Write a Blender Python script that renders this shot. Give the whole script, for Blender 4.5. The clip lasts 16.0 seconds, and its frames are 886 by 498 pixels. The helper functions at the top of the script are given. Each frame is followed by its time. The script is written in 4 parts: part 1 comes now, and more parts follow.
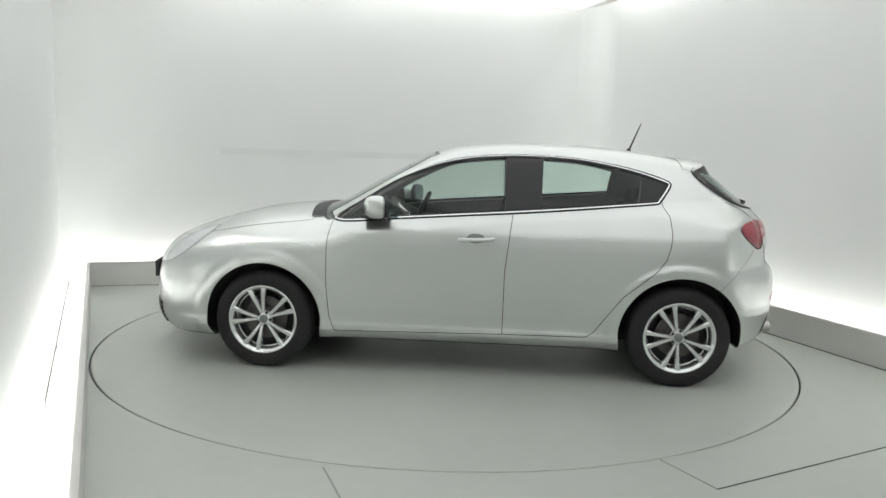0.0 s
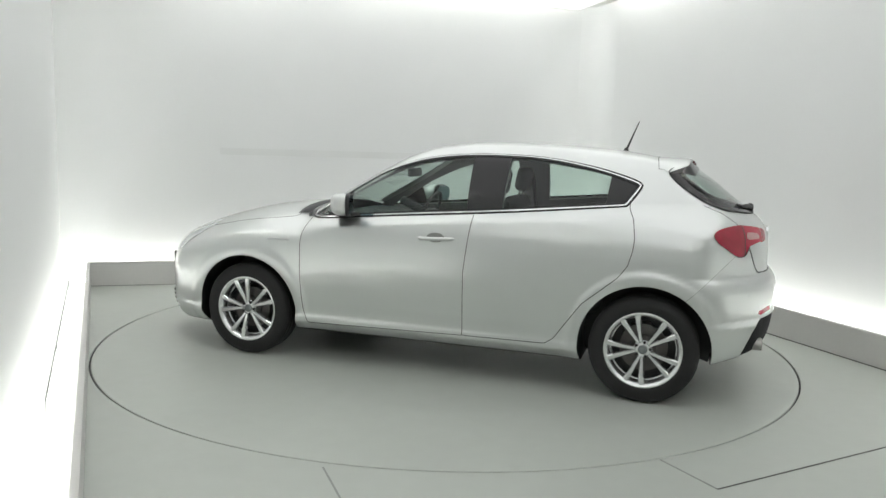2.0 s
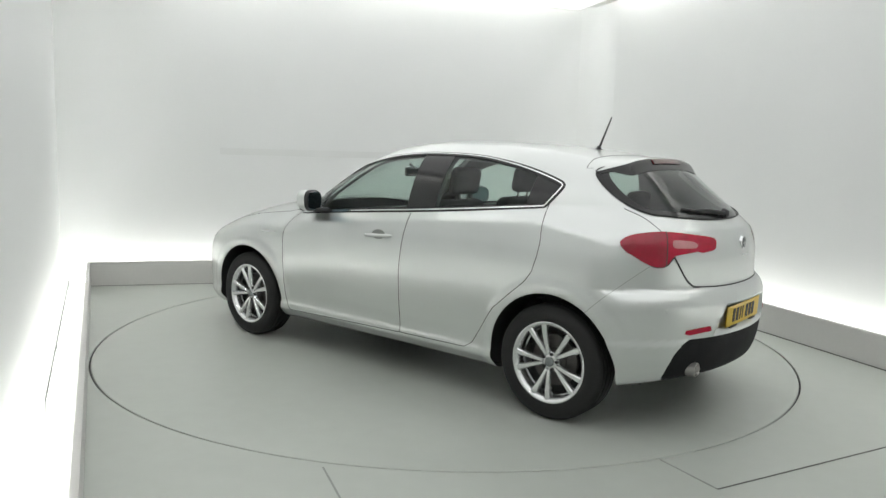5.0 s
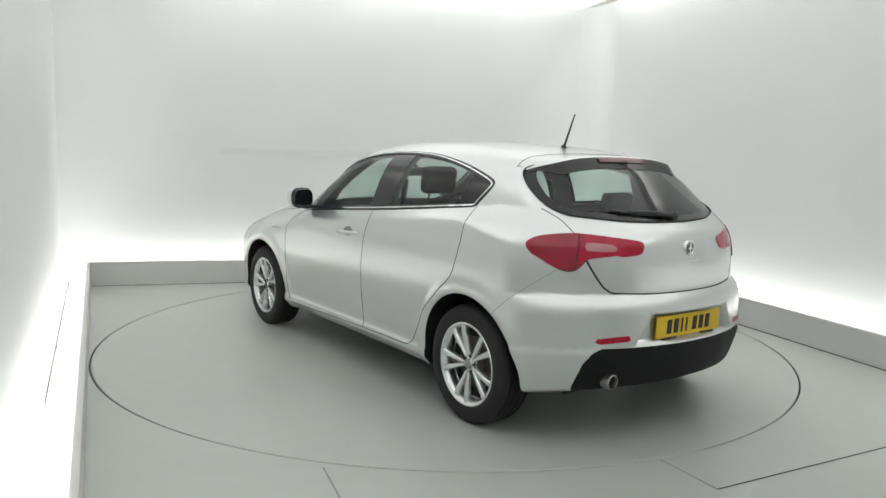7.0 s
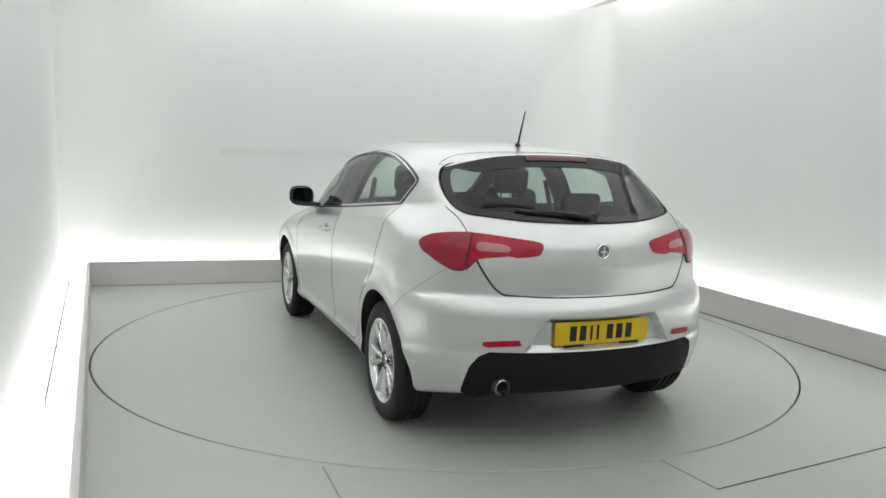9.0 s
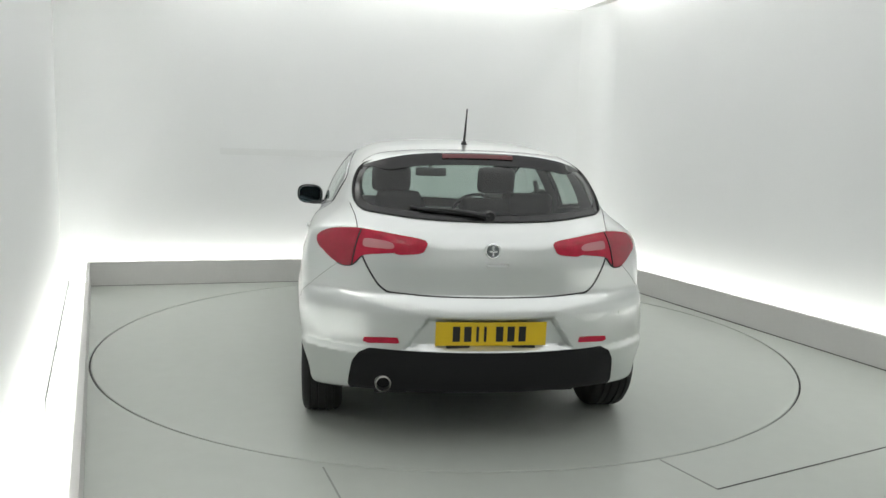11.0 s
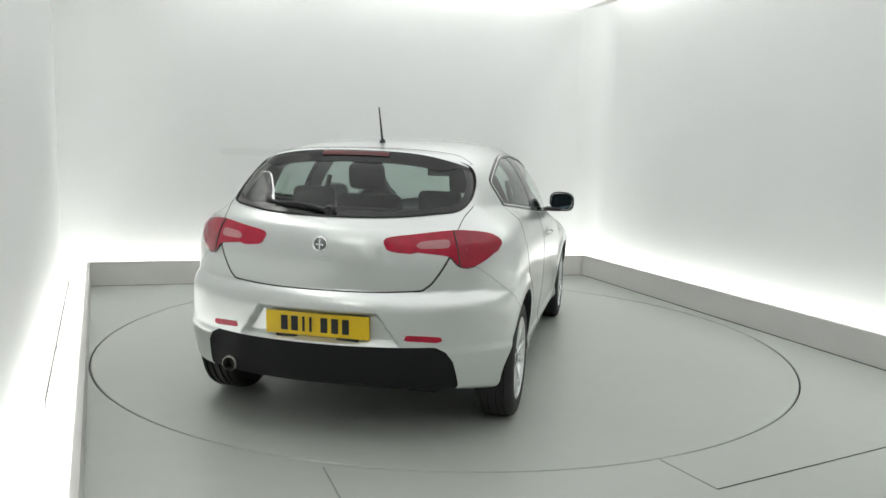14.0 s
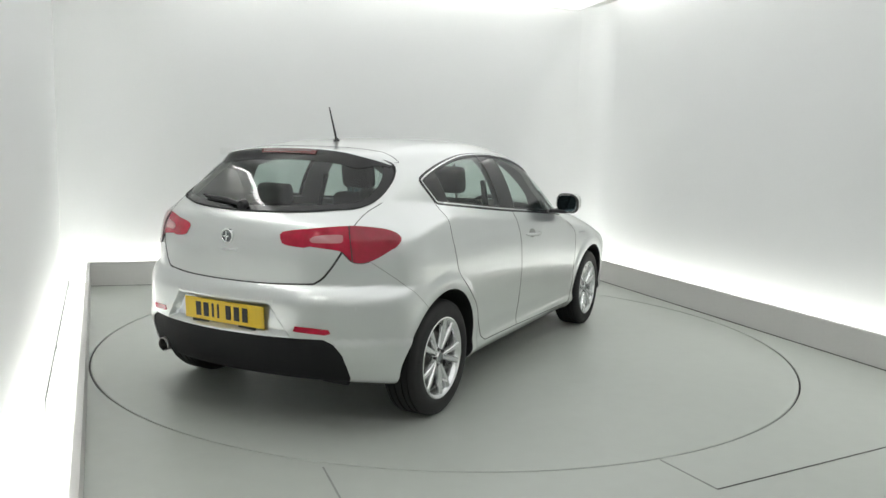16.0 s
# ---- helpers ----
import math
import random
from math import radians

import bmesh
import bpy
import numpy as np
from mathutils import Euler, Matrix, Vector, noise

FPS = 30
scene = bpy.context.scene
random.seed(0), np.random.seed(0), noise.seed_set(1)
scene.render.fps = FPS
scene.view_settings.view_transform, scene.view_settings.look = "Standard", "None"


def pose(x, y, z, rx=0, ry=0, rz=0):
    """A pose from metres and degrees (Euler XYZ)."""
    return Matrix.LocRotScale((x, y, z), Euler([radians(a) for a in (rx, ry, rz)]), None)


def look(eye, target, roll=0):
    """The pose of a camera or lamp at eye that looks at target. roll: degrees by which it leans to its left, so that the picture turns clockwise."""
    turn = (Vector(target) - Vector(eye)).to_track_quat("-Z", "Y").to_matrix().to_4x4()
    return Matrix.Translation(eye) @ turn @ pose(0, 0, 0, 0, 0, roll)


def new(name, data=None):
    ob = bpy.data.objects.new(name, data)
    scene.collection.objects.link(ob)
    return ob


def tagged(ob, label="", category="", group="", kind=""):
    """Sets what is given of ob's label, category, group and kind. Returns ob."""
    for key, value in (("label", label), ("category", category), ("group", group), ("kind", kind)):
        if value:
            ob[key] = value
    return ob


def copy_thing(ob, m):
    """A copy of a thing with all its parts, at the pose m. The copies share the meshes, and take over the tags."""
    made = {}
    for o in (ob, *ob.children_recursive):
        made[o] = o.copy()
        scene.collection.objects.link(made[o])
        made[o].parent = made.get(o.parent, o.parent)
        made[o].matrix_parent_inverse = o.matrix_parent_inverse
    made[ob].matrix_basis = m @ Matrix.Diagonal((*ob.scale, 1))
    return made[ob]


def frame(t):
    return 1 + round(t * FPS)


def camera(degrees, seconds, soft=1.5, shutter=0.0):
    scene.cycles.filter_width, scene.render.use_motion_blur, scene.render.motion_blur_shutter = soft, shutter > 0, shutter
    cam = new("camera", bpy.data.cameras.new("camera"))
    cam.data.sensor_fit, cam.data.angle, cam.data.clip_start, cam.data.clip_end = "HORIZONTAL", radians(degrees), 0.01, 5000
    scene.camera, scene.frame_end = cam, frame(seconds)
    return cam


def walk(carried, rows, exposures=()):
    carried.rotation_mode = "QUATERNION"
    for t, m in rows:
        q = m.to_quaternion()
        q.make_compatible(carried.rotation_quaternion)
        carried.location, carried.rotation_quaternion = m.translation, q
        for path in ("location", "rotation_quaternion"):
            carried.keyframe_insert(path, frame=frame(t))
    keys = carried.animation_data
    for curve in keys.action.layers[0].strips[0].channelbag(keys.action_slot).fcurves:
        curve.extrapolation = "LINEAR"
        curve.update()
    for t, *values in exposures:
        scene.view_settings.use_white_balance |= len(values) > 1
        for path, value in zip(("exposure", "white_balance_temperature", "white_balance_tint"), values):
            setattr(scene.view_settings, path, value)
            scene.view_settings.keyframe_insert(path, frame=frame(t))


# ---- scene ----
# ---- camera ----
CAR_AT = (-0.2010, 0.1177)      # the car's middle, from the turntable's axis, in the car's own frame
YAW0, RATE, RATE2 = 176.226, -7.0406, -0.0026
cam = camera(61.44, 16.0, soft=1.5)
EYE = Vector((0.0, -5.6209, 1.4115))
GAZE = Vector((-0.00677, 0.99180, -0.12759))
walk(cam, [(0.0, look(EYE, EYE + GAZE, 1.68)), (16.0, look(EYE, EYE + GAZE, 1.68))],
     exposures=[(0.0, 0.33), (16.0, 0.33)])
# strengths of the trough strips, the slot strips and the added ceiling fill
STRIP_LOW, STRIP_HIGH, FILL_PANEL = 10.4, 10.5, 0.70

# ---- world: the booth is closed, only a dim grey beyond it ----
world = bpy.data.worlds.new("world")
scene.world = world
world.use_nodes = True
world.node_tree.nodes["Background"].inputs[0].default_value = (0.5, 0.52, 0.53, 1)
world.node_tree.nodes["Background"].inputs[1].default_value = 0.05


# ---- materials ----
def node_material(name):
    m = bpy.data.materials.new(name)
    m.use_nodes = True
    nt = m.node_tree
    return m, nt, nt.nodes["Principled BSDF"]


def surface(name, colour, rough=0.5, metal=0.0, coat=0.0, coat_rough=0.05, vary=0.06, scale=3.0, fine=120.0,
            bump=0.0, rough_vary=0.08, spec=0.5):
    """A Principled surface with variation at two scales, in colour, roughness and relief."""
    m, nt, b = node_material(name)
    tc = nt.nodes.new("ShaderNodeTexCoord")
    big, small = nt.nodes.new("ShaderNodeTexNoise"), nt.nodes.new("ShaderNodeTexNoise")
    big.inputs["Scale"].default_value, small.inputs["Scale"].default_value = scale, fine
    big.inputs["Detail"].default_value, small.inputs["Detail"].default_value = 4.0, 2.0
    for n in (big, small):
        nt.links.new(tc.outputs["Object"], n.inputs["Vector"])
    mix = nt.nodes.new("ShaderNodeMath")
    mix.operation = "MULTIPLY_ADD"
    mix.inputs[1].default_value = 0.35
    nt.links.new(small.outputs["Fac"], mix.inputs[0])
    nt.links.new(big.outputs["Fac"], mix.inputs[2])
    ramp = nt.nodes.new("ShaderNodeMapRange")
    ramp.inputs["From Min"].default_value, ramp.inputs["From Max"].default_value = 0.2, 1.15
    ramp.inputs["To Min"].default_value, ramp.inputs["To Max"].default_value = 1.0 - vary, 1.0 + vary
    nt.links.new(mix.outputs[0], ramp.inputs["Value"])
    mul = nt.nodes.new("ShaderNodeVectorMath")
    mul.operation = "SCALE"
    mul.inputs[0].default_value = colour[:3]
    nt.links.new(ramp.outputs[0], mul.inputs["Scale"])
    nt.links.new(mul.outputs[0], b.inputs["Base Color"])
    rr = nt.nodes.new("ShaderNodeMapRange")
    rr.interpolation_type = ramp.interpolation_type = "SMOOTHSTEP"
    rr.inputs["From Min"].default_value, rr.inputs["From Max"].default_value = 0.15, 0.85
    rr.inputs["To Min"].default_value, rr.inputs["To Max"].default_value = max(0.02, rough - rough_vary), rough + rough_vary
    nt.links.new(big.outputs["Fac"], rr.inputs["Value"])
    nt.links.new(rr.outputs[0], b.inputs["Roughness"])
    b.inputs["Metallic"].default_value = metal
    b.inputs["Coat Weight"].default_value = coat
    b.inputs["Coat Roughness"].default_value = coat_rough
    b.inputs["Specular IOR Level"].default_value = spec
    if bump:
        bp = nt.nodes.new("ShaderNodeBump")
        bp.inputs["Strength"].default_value, bp.inputs["Distance"].default_value = 1.0, bump
        nt.links.new(small.outputs["Fac"], bp.inputs["Height"])
        nt.links.new(bp.outputs[0], b.inputs["Normal"])
    return m


def glass_material(name, tint, gloss=1.0, rough=0.02):
    m, nt, b = node_material(name)
    nt.nodes.remove(b)
    out = nt.nodes["Material Output"]
    tr, gl, mix, fr = (nt.nodes.new("ShaderNode" + k) for k in ("BsdfTransparent", "BsdfGlossy", "MixShader", "LayerWeight"))
    tr.inputs[0].default_value = (*tint, 1)
    gl.inputs["Roughness"].default_value = rough
    gl.inputs["Color"].default_value = (gloss, gloss, gloss, 1)
    fr.inputs[0].default_value = 0.5
    power, add = nt.nodes.new("ShaderNodeMath"), nt.nodes.new("ShaderNodeMath")
    power.operation, add.operation = "POWER", "MULTIPLY_ADD"
    power.inputs[1].default_value = 5.0
    add.inputs[1].default_value, add.inputs[2].default_value = 0.96, 0.04
    nt.links.new(fr.outputs["Facing"], power.inputs[0])
    nt.links.new(power.outputs[0], add.inputs[0])
    nt.links.new(add.outputs[0], mix.inputs[0])
    nt.links.new(tr.outputs[0], mix.inputs[1])
    nt.links.new(gl.outputs[0], mix.inputs[2])
    nt.links.new(mix.outputs[0], out.inputs[0])
    return m


def glow(name, colour, strength):
    m, nt, b = node_material(name)
    b.inputs["Base Color"].default_value = (0.55, 0.55, 0.55, 1)
    b.inputs["Emission Color"].default_value = (*colour, 1)
    b.inputs["Emission Strength"].default_value = strength
    return m


WALL = surface("white_wall_paint", (0.745, 0.755, 0.75), 0.55, vary=0.02, scale=0.7, fine=60, bump=0.0004)
CEIL = surface("white_ceiling_paint", (0.80, 0.81, 0.80), 0.7, vary=0.02, scale=0.9, fine=60, bump=0.0004)
FLOOR = surface("grey_green_floor_paint", (0.435, 0.462, 0.425), 0.34, vary=0.07, scale=0.6, fine=9, bump=0.0002, rough_vary=0.03)
TABLE = surface("grey_green_turntable_paint", (0.428, 0.455, 0.418), 0.33, vary=0.07, scale=0.55, fine=9, bump=0.0002, rough_vary=0.03)
KERB = surface("pale_grey_kerb_paint", (0.60, 0.595, 0.575), 0.5, vary=0.05, scale=1.5, fine=40, bump=0.0003)
GAP = surface("dark_gap", (0.03, 0.03, 0.03), 0.8, vary=0.2)
GREYGAP = surface("floor_joint", (0.12, 0.12, 0.11), 0.8, vary=0.2)
PALE_GAP_AND_SHADE = surface("pale_joint_and_cup_shade", (0.28, 0.29, 0.27), 0.7, vary=0.2)
WALL_BAND = surface("wall_band_paint", (0.70, 0.71, 0.70), 0.6, vary=0.03)
CABLE = surface("black_cable", (0.02, 0.02, 0.02), 0.6)
LED_LOW = glow("led_strip_low", (1.0, 1.0, 0.975), STRIP_LOW)
LED_HIGH = glow("led_strip_high", (1.0, 1.0, 0.975), STRIP_HIGH)
FILL_GLOW = glow("ceiling_fill_glow", (0.99, 1.0, 1.0), FILL_PANEL)
PAINT = surface("silver_metallic_paint", (0.67, 0.69, 0.678), 0.28, metal=0.80, coat=0.7, coat_rough=0.05, vary=0.02, scale=2.6, fine=700, rough_vary=0.0)
BLACK = surface("black_plastic", (0.018, 0.018, 0.019), 0.5, vary=0.2, scale=6, fine=300, bump=0.0003)
GLOSSBLACK = surface("gloss_black_trim", (0.012, 0.012, 0.013), 0.15, vary=0.1, scale=6, fine=300)
DIFFUSER_PLASTIC = surface("rough_black_plastic", (0.010, 0.010, 0.011), 0.7, vary=0.25, scale=7, fine=260, bump=0.0004, spec=0.25)
RUBBER = surface("tyre_rubber", (0.017, 0.017, 0.017), 0.65, vary=0.25, scale=9, fine=200, bump=0.0005, spec=0.35)
ALLOY = surface("silver_alloy", (0.74, 0.75, 0.75), 0.22, metal=0.92, vary=0.06, scale=9, fine=300)
STEEL = surface("brake_steel", (0.13, 0.125, 0.12), 0.45, metal=0.9, vary=0.15, scale=12, fine=200)
EXHAUST = surface("exhaust_steel", (0.40, 0.39, 0.37), 0.3, metal=1.0, vary=0.15, scale=12, fine=200)
CHROME = surface("chrome", (0.80, 0.81, 0.81), 0.12, metal=1.0, vary=0.03, rough_vary=0.03)
CLOTH = surface("dark_seat_cloth", (0.05, 0.052, 0.056), 0.9, vary=0.2, scale=8, fine=500, bump=0.0008)
TRIM = surface("dark_cabin_trim", (0.06, 0.06, 0.063), 0.7, vary=0.15, scale=8, fine=300, bump=0.0005)
HEADLINER = surface("grey_headliner", (0.26, 0.26, 0.26), 0.9, vary=0.1, scale=6, fine=300)
REDLENS = surface("red_lamp_lens", (0.42, 0.007, 0.034), 0.20, coat=0.25, vary=0.30, scale=22, fine=60, spec=0.35)
DEEPLENS = surface("deep_red_lens", (0.32, 0.005, 0.026), 0.16, coat=0.4, vary=0.2, scale=14, fine=60)
PALELENS = surface("clear_lamp_lens", (0.50, 0.20, 0.22), 0.2, coat=0.5, vary=0.1, scale=10, fine=90)
CLEARLENS = surface("headlamp_lens", (0.62, 0.64, 0.65), 0.12, coat=1.0, vary=0.15, scale=10, fine=60)
PLATE = surface("yellow_plate", (0.74, 0.50, 0.012), 0.35, vary=0.05, scale=8, fine=200)
PLATEINK = surface("plate_ink", (0.015, 0.015, 0.015), 0.5)
GLASS = glass_material("tinted_car_glass", (0.72, 0.81, 0.77))
REARGLASS = glass_material("tinted_rear_glass", (0.58, 0.66, 0.63))
MIRRORGLASS = surface("mirror_glass", (0.13, 0.18, 0.20), 0.03, metal=1.0, vary=0.02, rough_vary=0.01)
BADGE = surface("badge_enamel", (0.22, 0.24, 0.24), 0.25, metal=0.3, vary=0.3, scale=30, fine=200)


# ---- mesh helpers ----
def mesh_object(name, verts, faces, material, parent=None, label="", smooth=True, normals=None):
    me = bpy.data.meshes.new(name)
    me.from_pydata([tuple(v) for v in verts], [], faces)
    me.materials.append(material)
    me.update()
    if smooth:
        me.polygons.foreach_set("use_smooth", [True] * len(me.polygons))
    if normals is not None:
        me.normals_split_custom_set_from_vertices([tuple(n) for n in normals])
    ob = new(name, me)
    if parent is not None:
        ob.parent = parent
    if label:
        ob["label"] = label
    return ob


def part(name, bm, material, parent=None, label="", smooth=True, angle=40):
    bmesh.ops.recalc_face_normals(bm, faces=bm.faces)
    for f in bm.faces:
        f.smooth = smooth
    if smooth:
        for e in bm.edges:
            if len(e.link_faces) == 2 and e.calc_face_angle(0) > radians(angle):
                e.smooth = False
    me = bpy.data.meshes.new(name)
    bm.to_mesh(me)
    bm.free()
    me.materials.append(material)
    ob = new(name, me)
    if parent is not None:
        ob.parent = parent
    if label:
        ob["label"] = label
    return ob


def box(bm, x0, y0, z0, x1, y1, z1, bevel=0.0, seg=2, m=None):
    made = bmesh.ops.create_cube(bm, size=1.0)["verts"]
    for v in made:
        v.co = Vector(((x0 + x1) / 2 + v.co.x * (x1 - x0), (y0 + y1) / 2 + v.co.y * (y1 - y0), (z0 + z1) / 2 + v.co.z * (z1 - z0)))
    if bevel:
        edges = {e for v in made for e in v.link_edges}
        r = bmesh.ops.bevel(bm, geom=list(edges), offset=bevel, segments=seg, profile=0.5, affect="EDGES")
        made = list({v for f in r["faces"] for v in f.verts} | {v for v in made if v.is_valid})
    if m is not None:
        bmesh.ops.transform(bm, matrix=m, verts=made)
    return made


def prism(bm, poly, z0, z1):
    """An upright prism over a plan polygon."""
    lo = [bm.verts.new((x, y, z0)) for x, y in poly]
    hi = [bm.verts.new((x, y, z1)) for x, y in poly]
    n = len(poly)
    bm.faces.new(lo[::-1]), bm.faces.new(hi)
    for i in range(n):
        bm.faces.new((lo[i], lo[(i + 1) % n], hi[(i + 1) % n], hi[i]))


def lathe(bm, profile, n=48, axis_y=True, a0=0.0, a1=2 * math.pi):
    """Turns a profile of (radius, y) about the y axis."""
    full = abs(a1 - a0 - 2 * math.pi) < 1e-6
    rings = []
    for i in range(n if full else n + 1):
        a = a0 + (a1 - a0) * i / n
        rings.append([bm.verts.new((r * math.cos(a), y, r * math.sin(a))) for r, y in profile])
    for i in range(n):
        p, q = rings[i], rings[(i + 1) % len(rings)]
        for j in range(len(profile) - 1):
            bm.faces.new((p[j], p[j + 1], q[j + 1], q[j]))


def tube(bm, pts, r, n=8):
    rings = []
    for i, p in enumerate(pts):
        p = Vector(p)
        d = (Vector(pts[min(i + 1, len(pts) - 1)]) - Vector(pts[max(i - 1, 0)])).normalized()
        a = d.orthogonal().normalized()
        b = d.cross(a)
        rr = r[i] if isinstance(r, (list, tuple)) else r
        rings.append([bm.verts.new(p + rr * (math.cos(2 * math.pi * k / n) * a + math.sin(2 * math.pi * k / n) * b)) for k in range(n)])
    for p, q in zip(rings, rings[1:]):
        # turn the second ring so that the walls do not twist
        s = min(range(n), key=lambda k: sum((p[j].co - q[(j + k) % n].co).length for j in range(n)))
        q[:] = q[s:] + q[:s]
        for k in range(n):
            bm.faces.new((p[k], p[(k + 1) % n], q[(k + 1) % n], q[k]))
    bm.faces.new(rings[0][::-1]), bm.faces.new(rings[-1])


# ---- the booth ----
A, B, C = Vector((-3.53, 1.63)), Vector((1.63, 3.29)), Vector((4.75, -5.06))
D = Vector((-1.19, -3.31))          # corners of the kerb's inner face
KERB_H, TROUGH, CEIL_Z, TOP_Z = 0.24, 0.27, 3.12, 3.42


def away(p, q):
    """The plan normal of p to q that points out of the booth (the line runs with the booth on its right)."""
    d = (q - p).normalized()
    return Vector((-d.y, d.x))


def meet(p, d, q, e):
    t = ((q.x - p.x) * e.y - (q.y - p.y) * e.x) / (d.x * e.y - d.y * e.x)
    return p + t * d


def offset_corners(dist):
    """The chain D, A, B, C set outwards by dist."""
    lines = [(p + away(p, q) * dist, (q - p).normalized()) for p, q in ((D, A), (A, B), (B, C))]
    return [lines[0][0], meet(*lines[0], *lines[1]), meet(*lines[1], *lines[2]), C + away(B, C) * dist]


def cove(p, q, r, size, n=6):
    """The rounded corner at q between p and r."""
    a, b = q + (p - q).normalized() * size, q + (r - q).normalized() * size
    return [(1 - t) ** 2 * a + 2 * t * (1 - t) * q + t * t * b for t in (k / n for k in range(n + 1))]


KD, KA, KB, KC = offset_corners(0.0)
TD, TA, TB, TC = offset_corners(0.03)
WD, WA, WB, WC = offset_corners(TROUGH)
BEHIND = [Vector((5.45, -7.4)), Vector((-1.75, -7.4)), Vector((-1.75, -3.95))]
RING = [WD, WA, *cove(WA, WB, WC, 0.30), WC] + BEHIND    # the walls' inner line


def structure(ob, label, category):
    return tagged(ob, label, category, kind="structure")


def build_booth():
    # floor slab, sunk where the turntable lies
    bm = bmesh.new()
    ring = [bm.verts.new((TX + RT_HOLE * math.cos(2 * math.pi * i / 128), TY + RT_HOLE * math.sin(2 * math.pi * i / 128), 0)) for i in range(128)]
    low = [bm.verts.new((v.co.x, v.co.y, -0.03)) for v in ring]
    out = [bm.verts.new((9.5 * math.cos(2 * math.pi * i / 128), -1.5 + 9.5 * math.sin(2 * math.pi * i / 128), 0)) for i in range(128)]
    for i in range(128):
        j = (i + 1) % 128
        bm.faces.new((ring[i], ring[j], out[j], out[i]))
        bm.faces.new((ring[j], ring[i], low[i], low[j]))
    bm.faces.new(low[::-1])
    structure(part("floor", bm, FLOOR), "grey-green painted smooth booth floor", "floor")
    runs = {"wall_left": RING[0:2], "wall_back": RING[1:3], "wall_corner": RING[2:9], "wall_right": RING[8:10],
            "wall_far_right": RING[9:11], "wall_behind": RING[10:12], "wall_entrance": RING[11:13], "wall_return": [RING[12], RING[0]]}
    for name, line in runs.items():
        bm = bmesh.new()
        inner, outer = [], []
        for i, p in enumerate(line):
            d = (line[min(i + 1, len(line) - 1)] - line[max(i - 1, 0)]).normalized()
            inner.append(p), outer.append(p + Vector((-d.y, d.x)) * 0.12)
        prism(bm, inner + outer[::-1], -0.05, TOP_Z)
        structure(part(name, bm, WALL), "smooth white painted booth wall lit by hidden strips", "wall")
    # low kerbs with a light trough behind them
    for name, (p, q, r, s) in {"kerb_left": (KD, KA, TA, TD), "kerb_back": (KA, KB, TB, TA), "kerb_right": (KB, KC, TC, TB)}.items():
        bm = bmesh.new()
        prism(bm, [p, q, r, s], 0.0, KERB_H)
        bmesh.ops.bevel(bm, geom=[e for e in bm.edges if abs(e.verts[0].co.z - e.verts[1].co.z) < 1e-6 and e.verts[0].co.z > 0.1],
                        offset=0.006, segments=2, affect="EDGES")
        structure(part(name, bm, KERB), "low pale grey kerb board hiding a light trough", "kerb")
    for name, pts in {"trim_joint_back": (KA, KB), "trim_joint_right": (KB, KC)}.items():
        p, q = pts
        o = -away(p, q)
        bm = bmesh.new()
        prism(bm, [p + o * 0.001, q + o * 0.001, q + o * 0.008, p + o * 0.008], 0.0, 0.006)
        structure(part(name, bm, PALE_GAP_AND_SHADE if p is KA else GREYGAP, smooth=False), "dark sealing joint along the foot of the kerb", "joint")
    # strips in the troughs, below the kerb's top
    a0, a1 = offset_corners(0.11), offset_corners(0.16)
    for i in range(3):
        bm = bmesh.new()
        prism(bm, [a0[i], a0[i + 1], a1[i + 1], a1[i]], 0.03, 0.06)
        tagged(part("led_strip", bm, LED_LOW, smooth=False), "bright white strip light lying in the floor trough", "strip light", group="floor strip lights")
    # ceiling panel with a lit slot along the walls, and the slab above it
    c = offset_corners(-0.02)
    bm = bmesh.new()
    prism(bm, [c[0], c[1], c[2], c[3], Vector((5.1, -7.1)), Vector((-1.45, -7.1)), Vector((-1.45, -3.9))], CEIL_Z, CEIL_Z + 0.05)
    structure(part("ceiling", bm, CEIL, smooth=False), "flat white ceiling panel with a lit slot round it", "ceiling")
    bm = bmesh.new()
    prism(bm, [Vector((-6, -9)), Vector((8, -9)), Vector((8, 6)), Vector((-6, 6))], TOP_Z, TOP_Z + 0.1)
    structure(part("ceiling_slab", bm, CEIL, smooth=False), "white slab above the ceiling panel", "ceiling")
    a0, a1 = offset_corners(0.08), offset_corners(0.14)
    # left run kept for its light, the two behind the camera added unseen
    runs = []
    for i, (u, v) in enumerate(((0.0, 0.5), (0.55, 0.50), (0.25, 0.0))):
        d = (a0[i + 1] - a0[i]).normalized()
        runs.append((a0[i] + d * u, a0[i + 1] - d * v, a1[i + 1] - d * v, a1[i] + d * u))
    # unseen runs added behind the camera to brighten the near side
    runs.append((Vector((5.0, -7.24)), Vector((-1.4, -7.24)), Vector((-1.4, -7.3)), Vector((5.0, -7.3))))
    runs.append((Vector((-1.58, -7.0)), Vector((-1.58, -4.1)), Vector((-1.64, -4.1)), Vector((-1.64, -7.0))))
    for r in runs:
        bm = bmesh.new()
        prism(bm, list(r), TOP_Z - 0.04, TOP_Z)
        tagged(part("led_strip", bm, LED_HIGH, smooth=False), "bright white strip light in the ceiling slot, some runs added as fill", "strip light", group="ceiling strip lights")
    # glowing panels added out of view over the ceiling, to fill car and floor
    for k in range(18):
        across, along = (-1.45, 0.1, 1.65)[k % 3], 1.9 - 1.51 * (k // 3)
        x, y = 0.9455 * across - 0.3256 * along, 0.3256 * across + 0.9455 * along
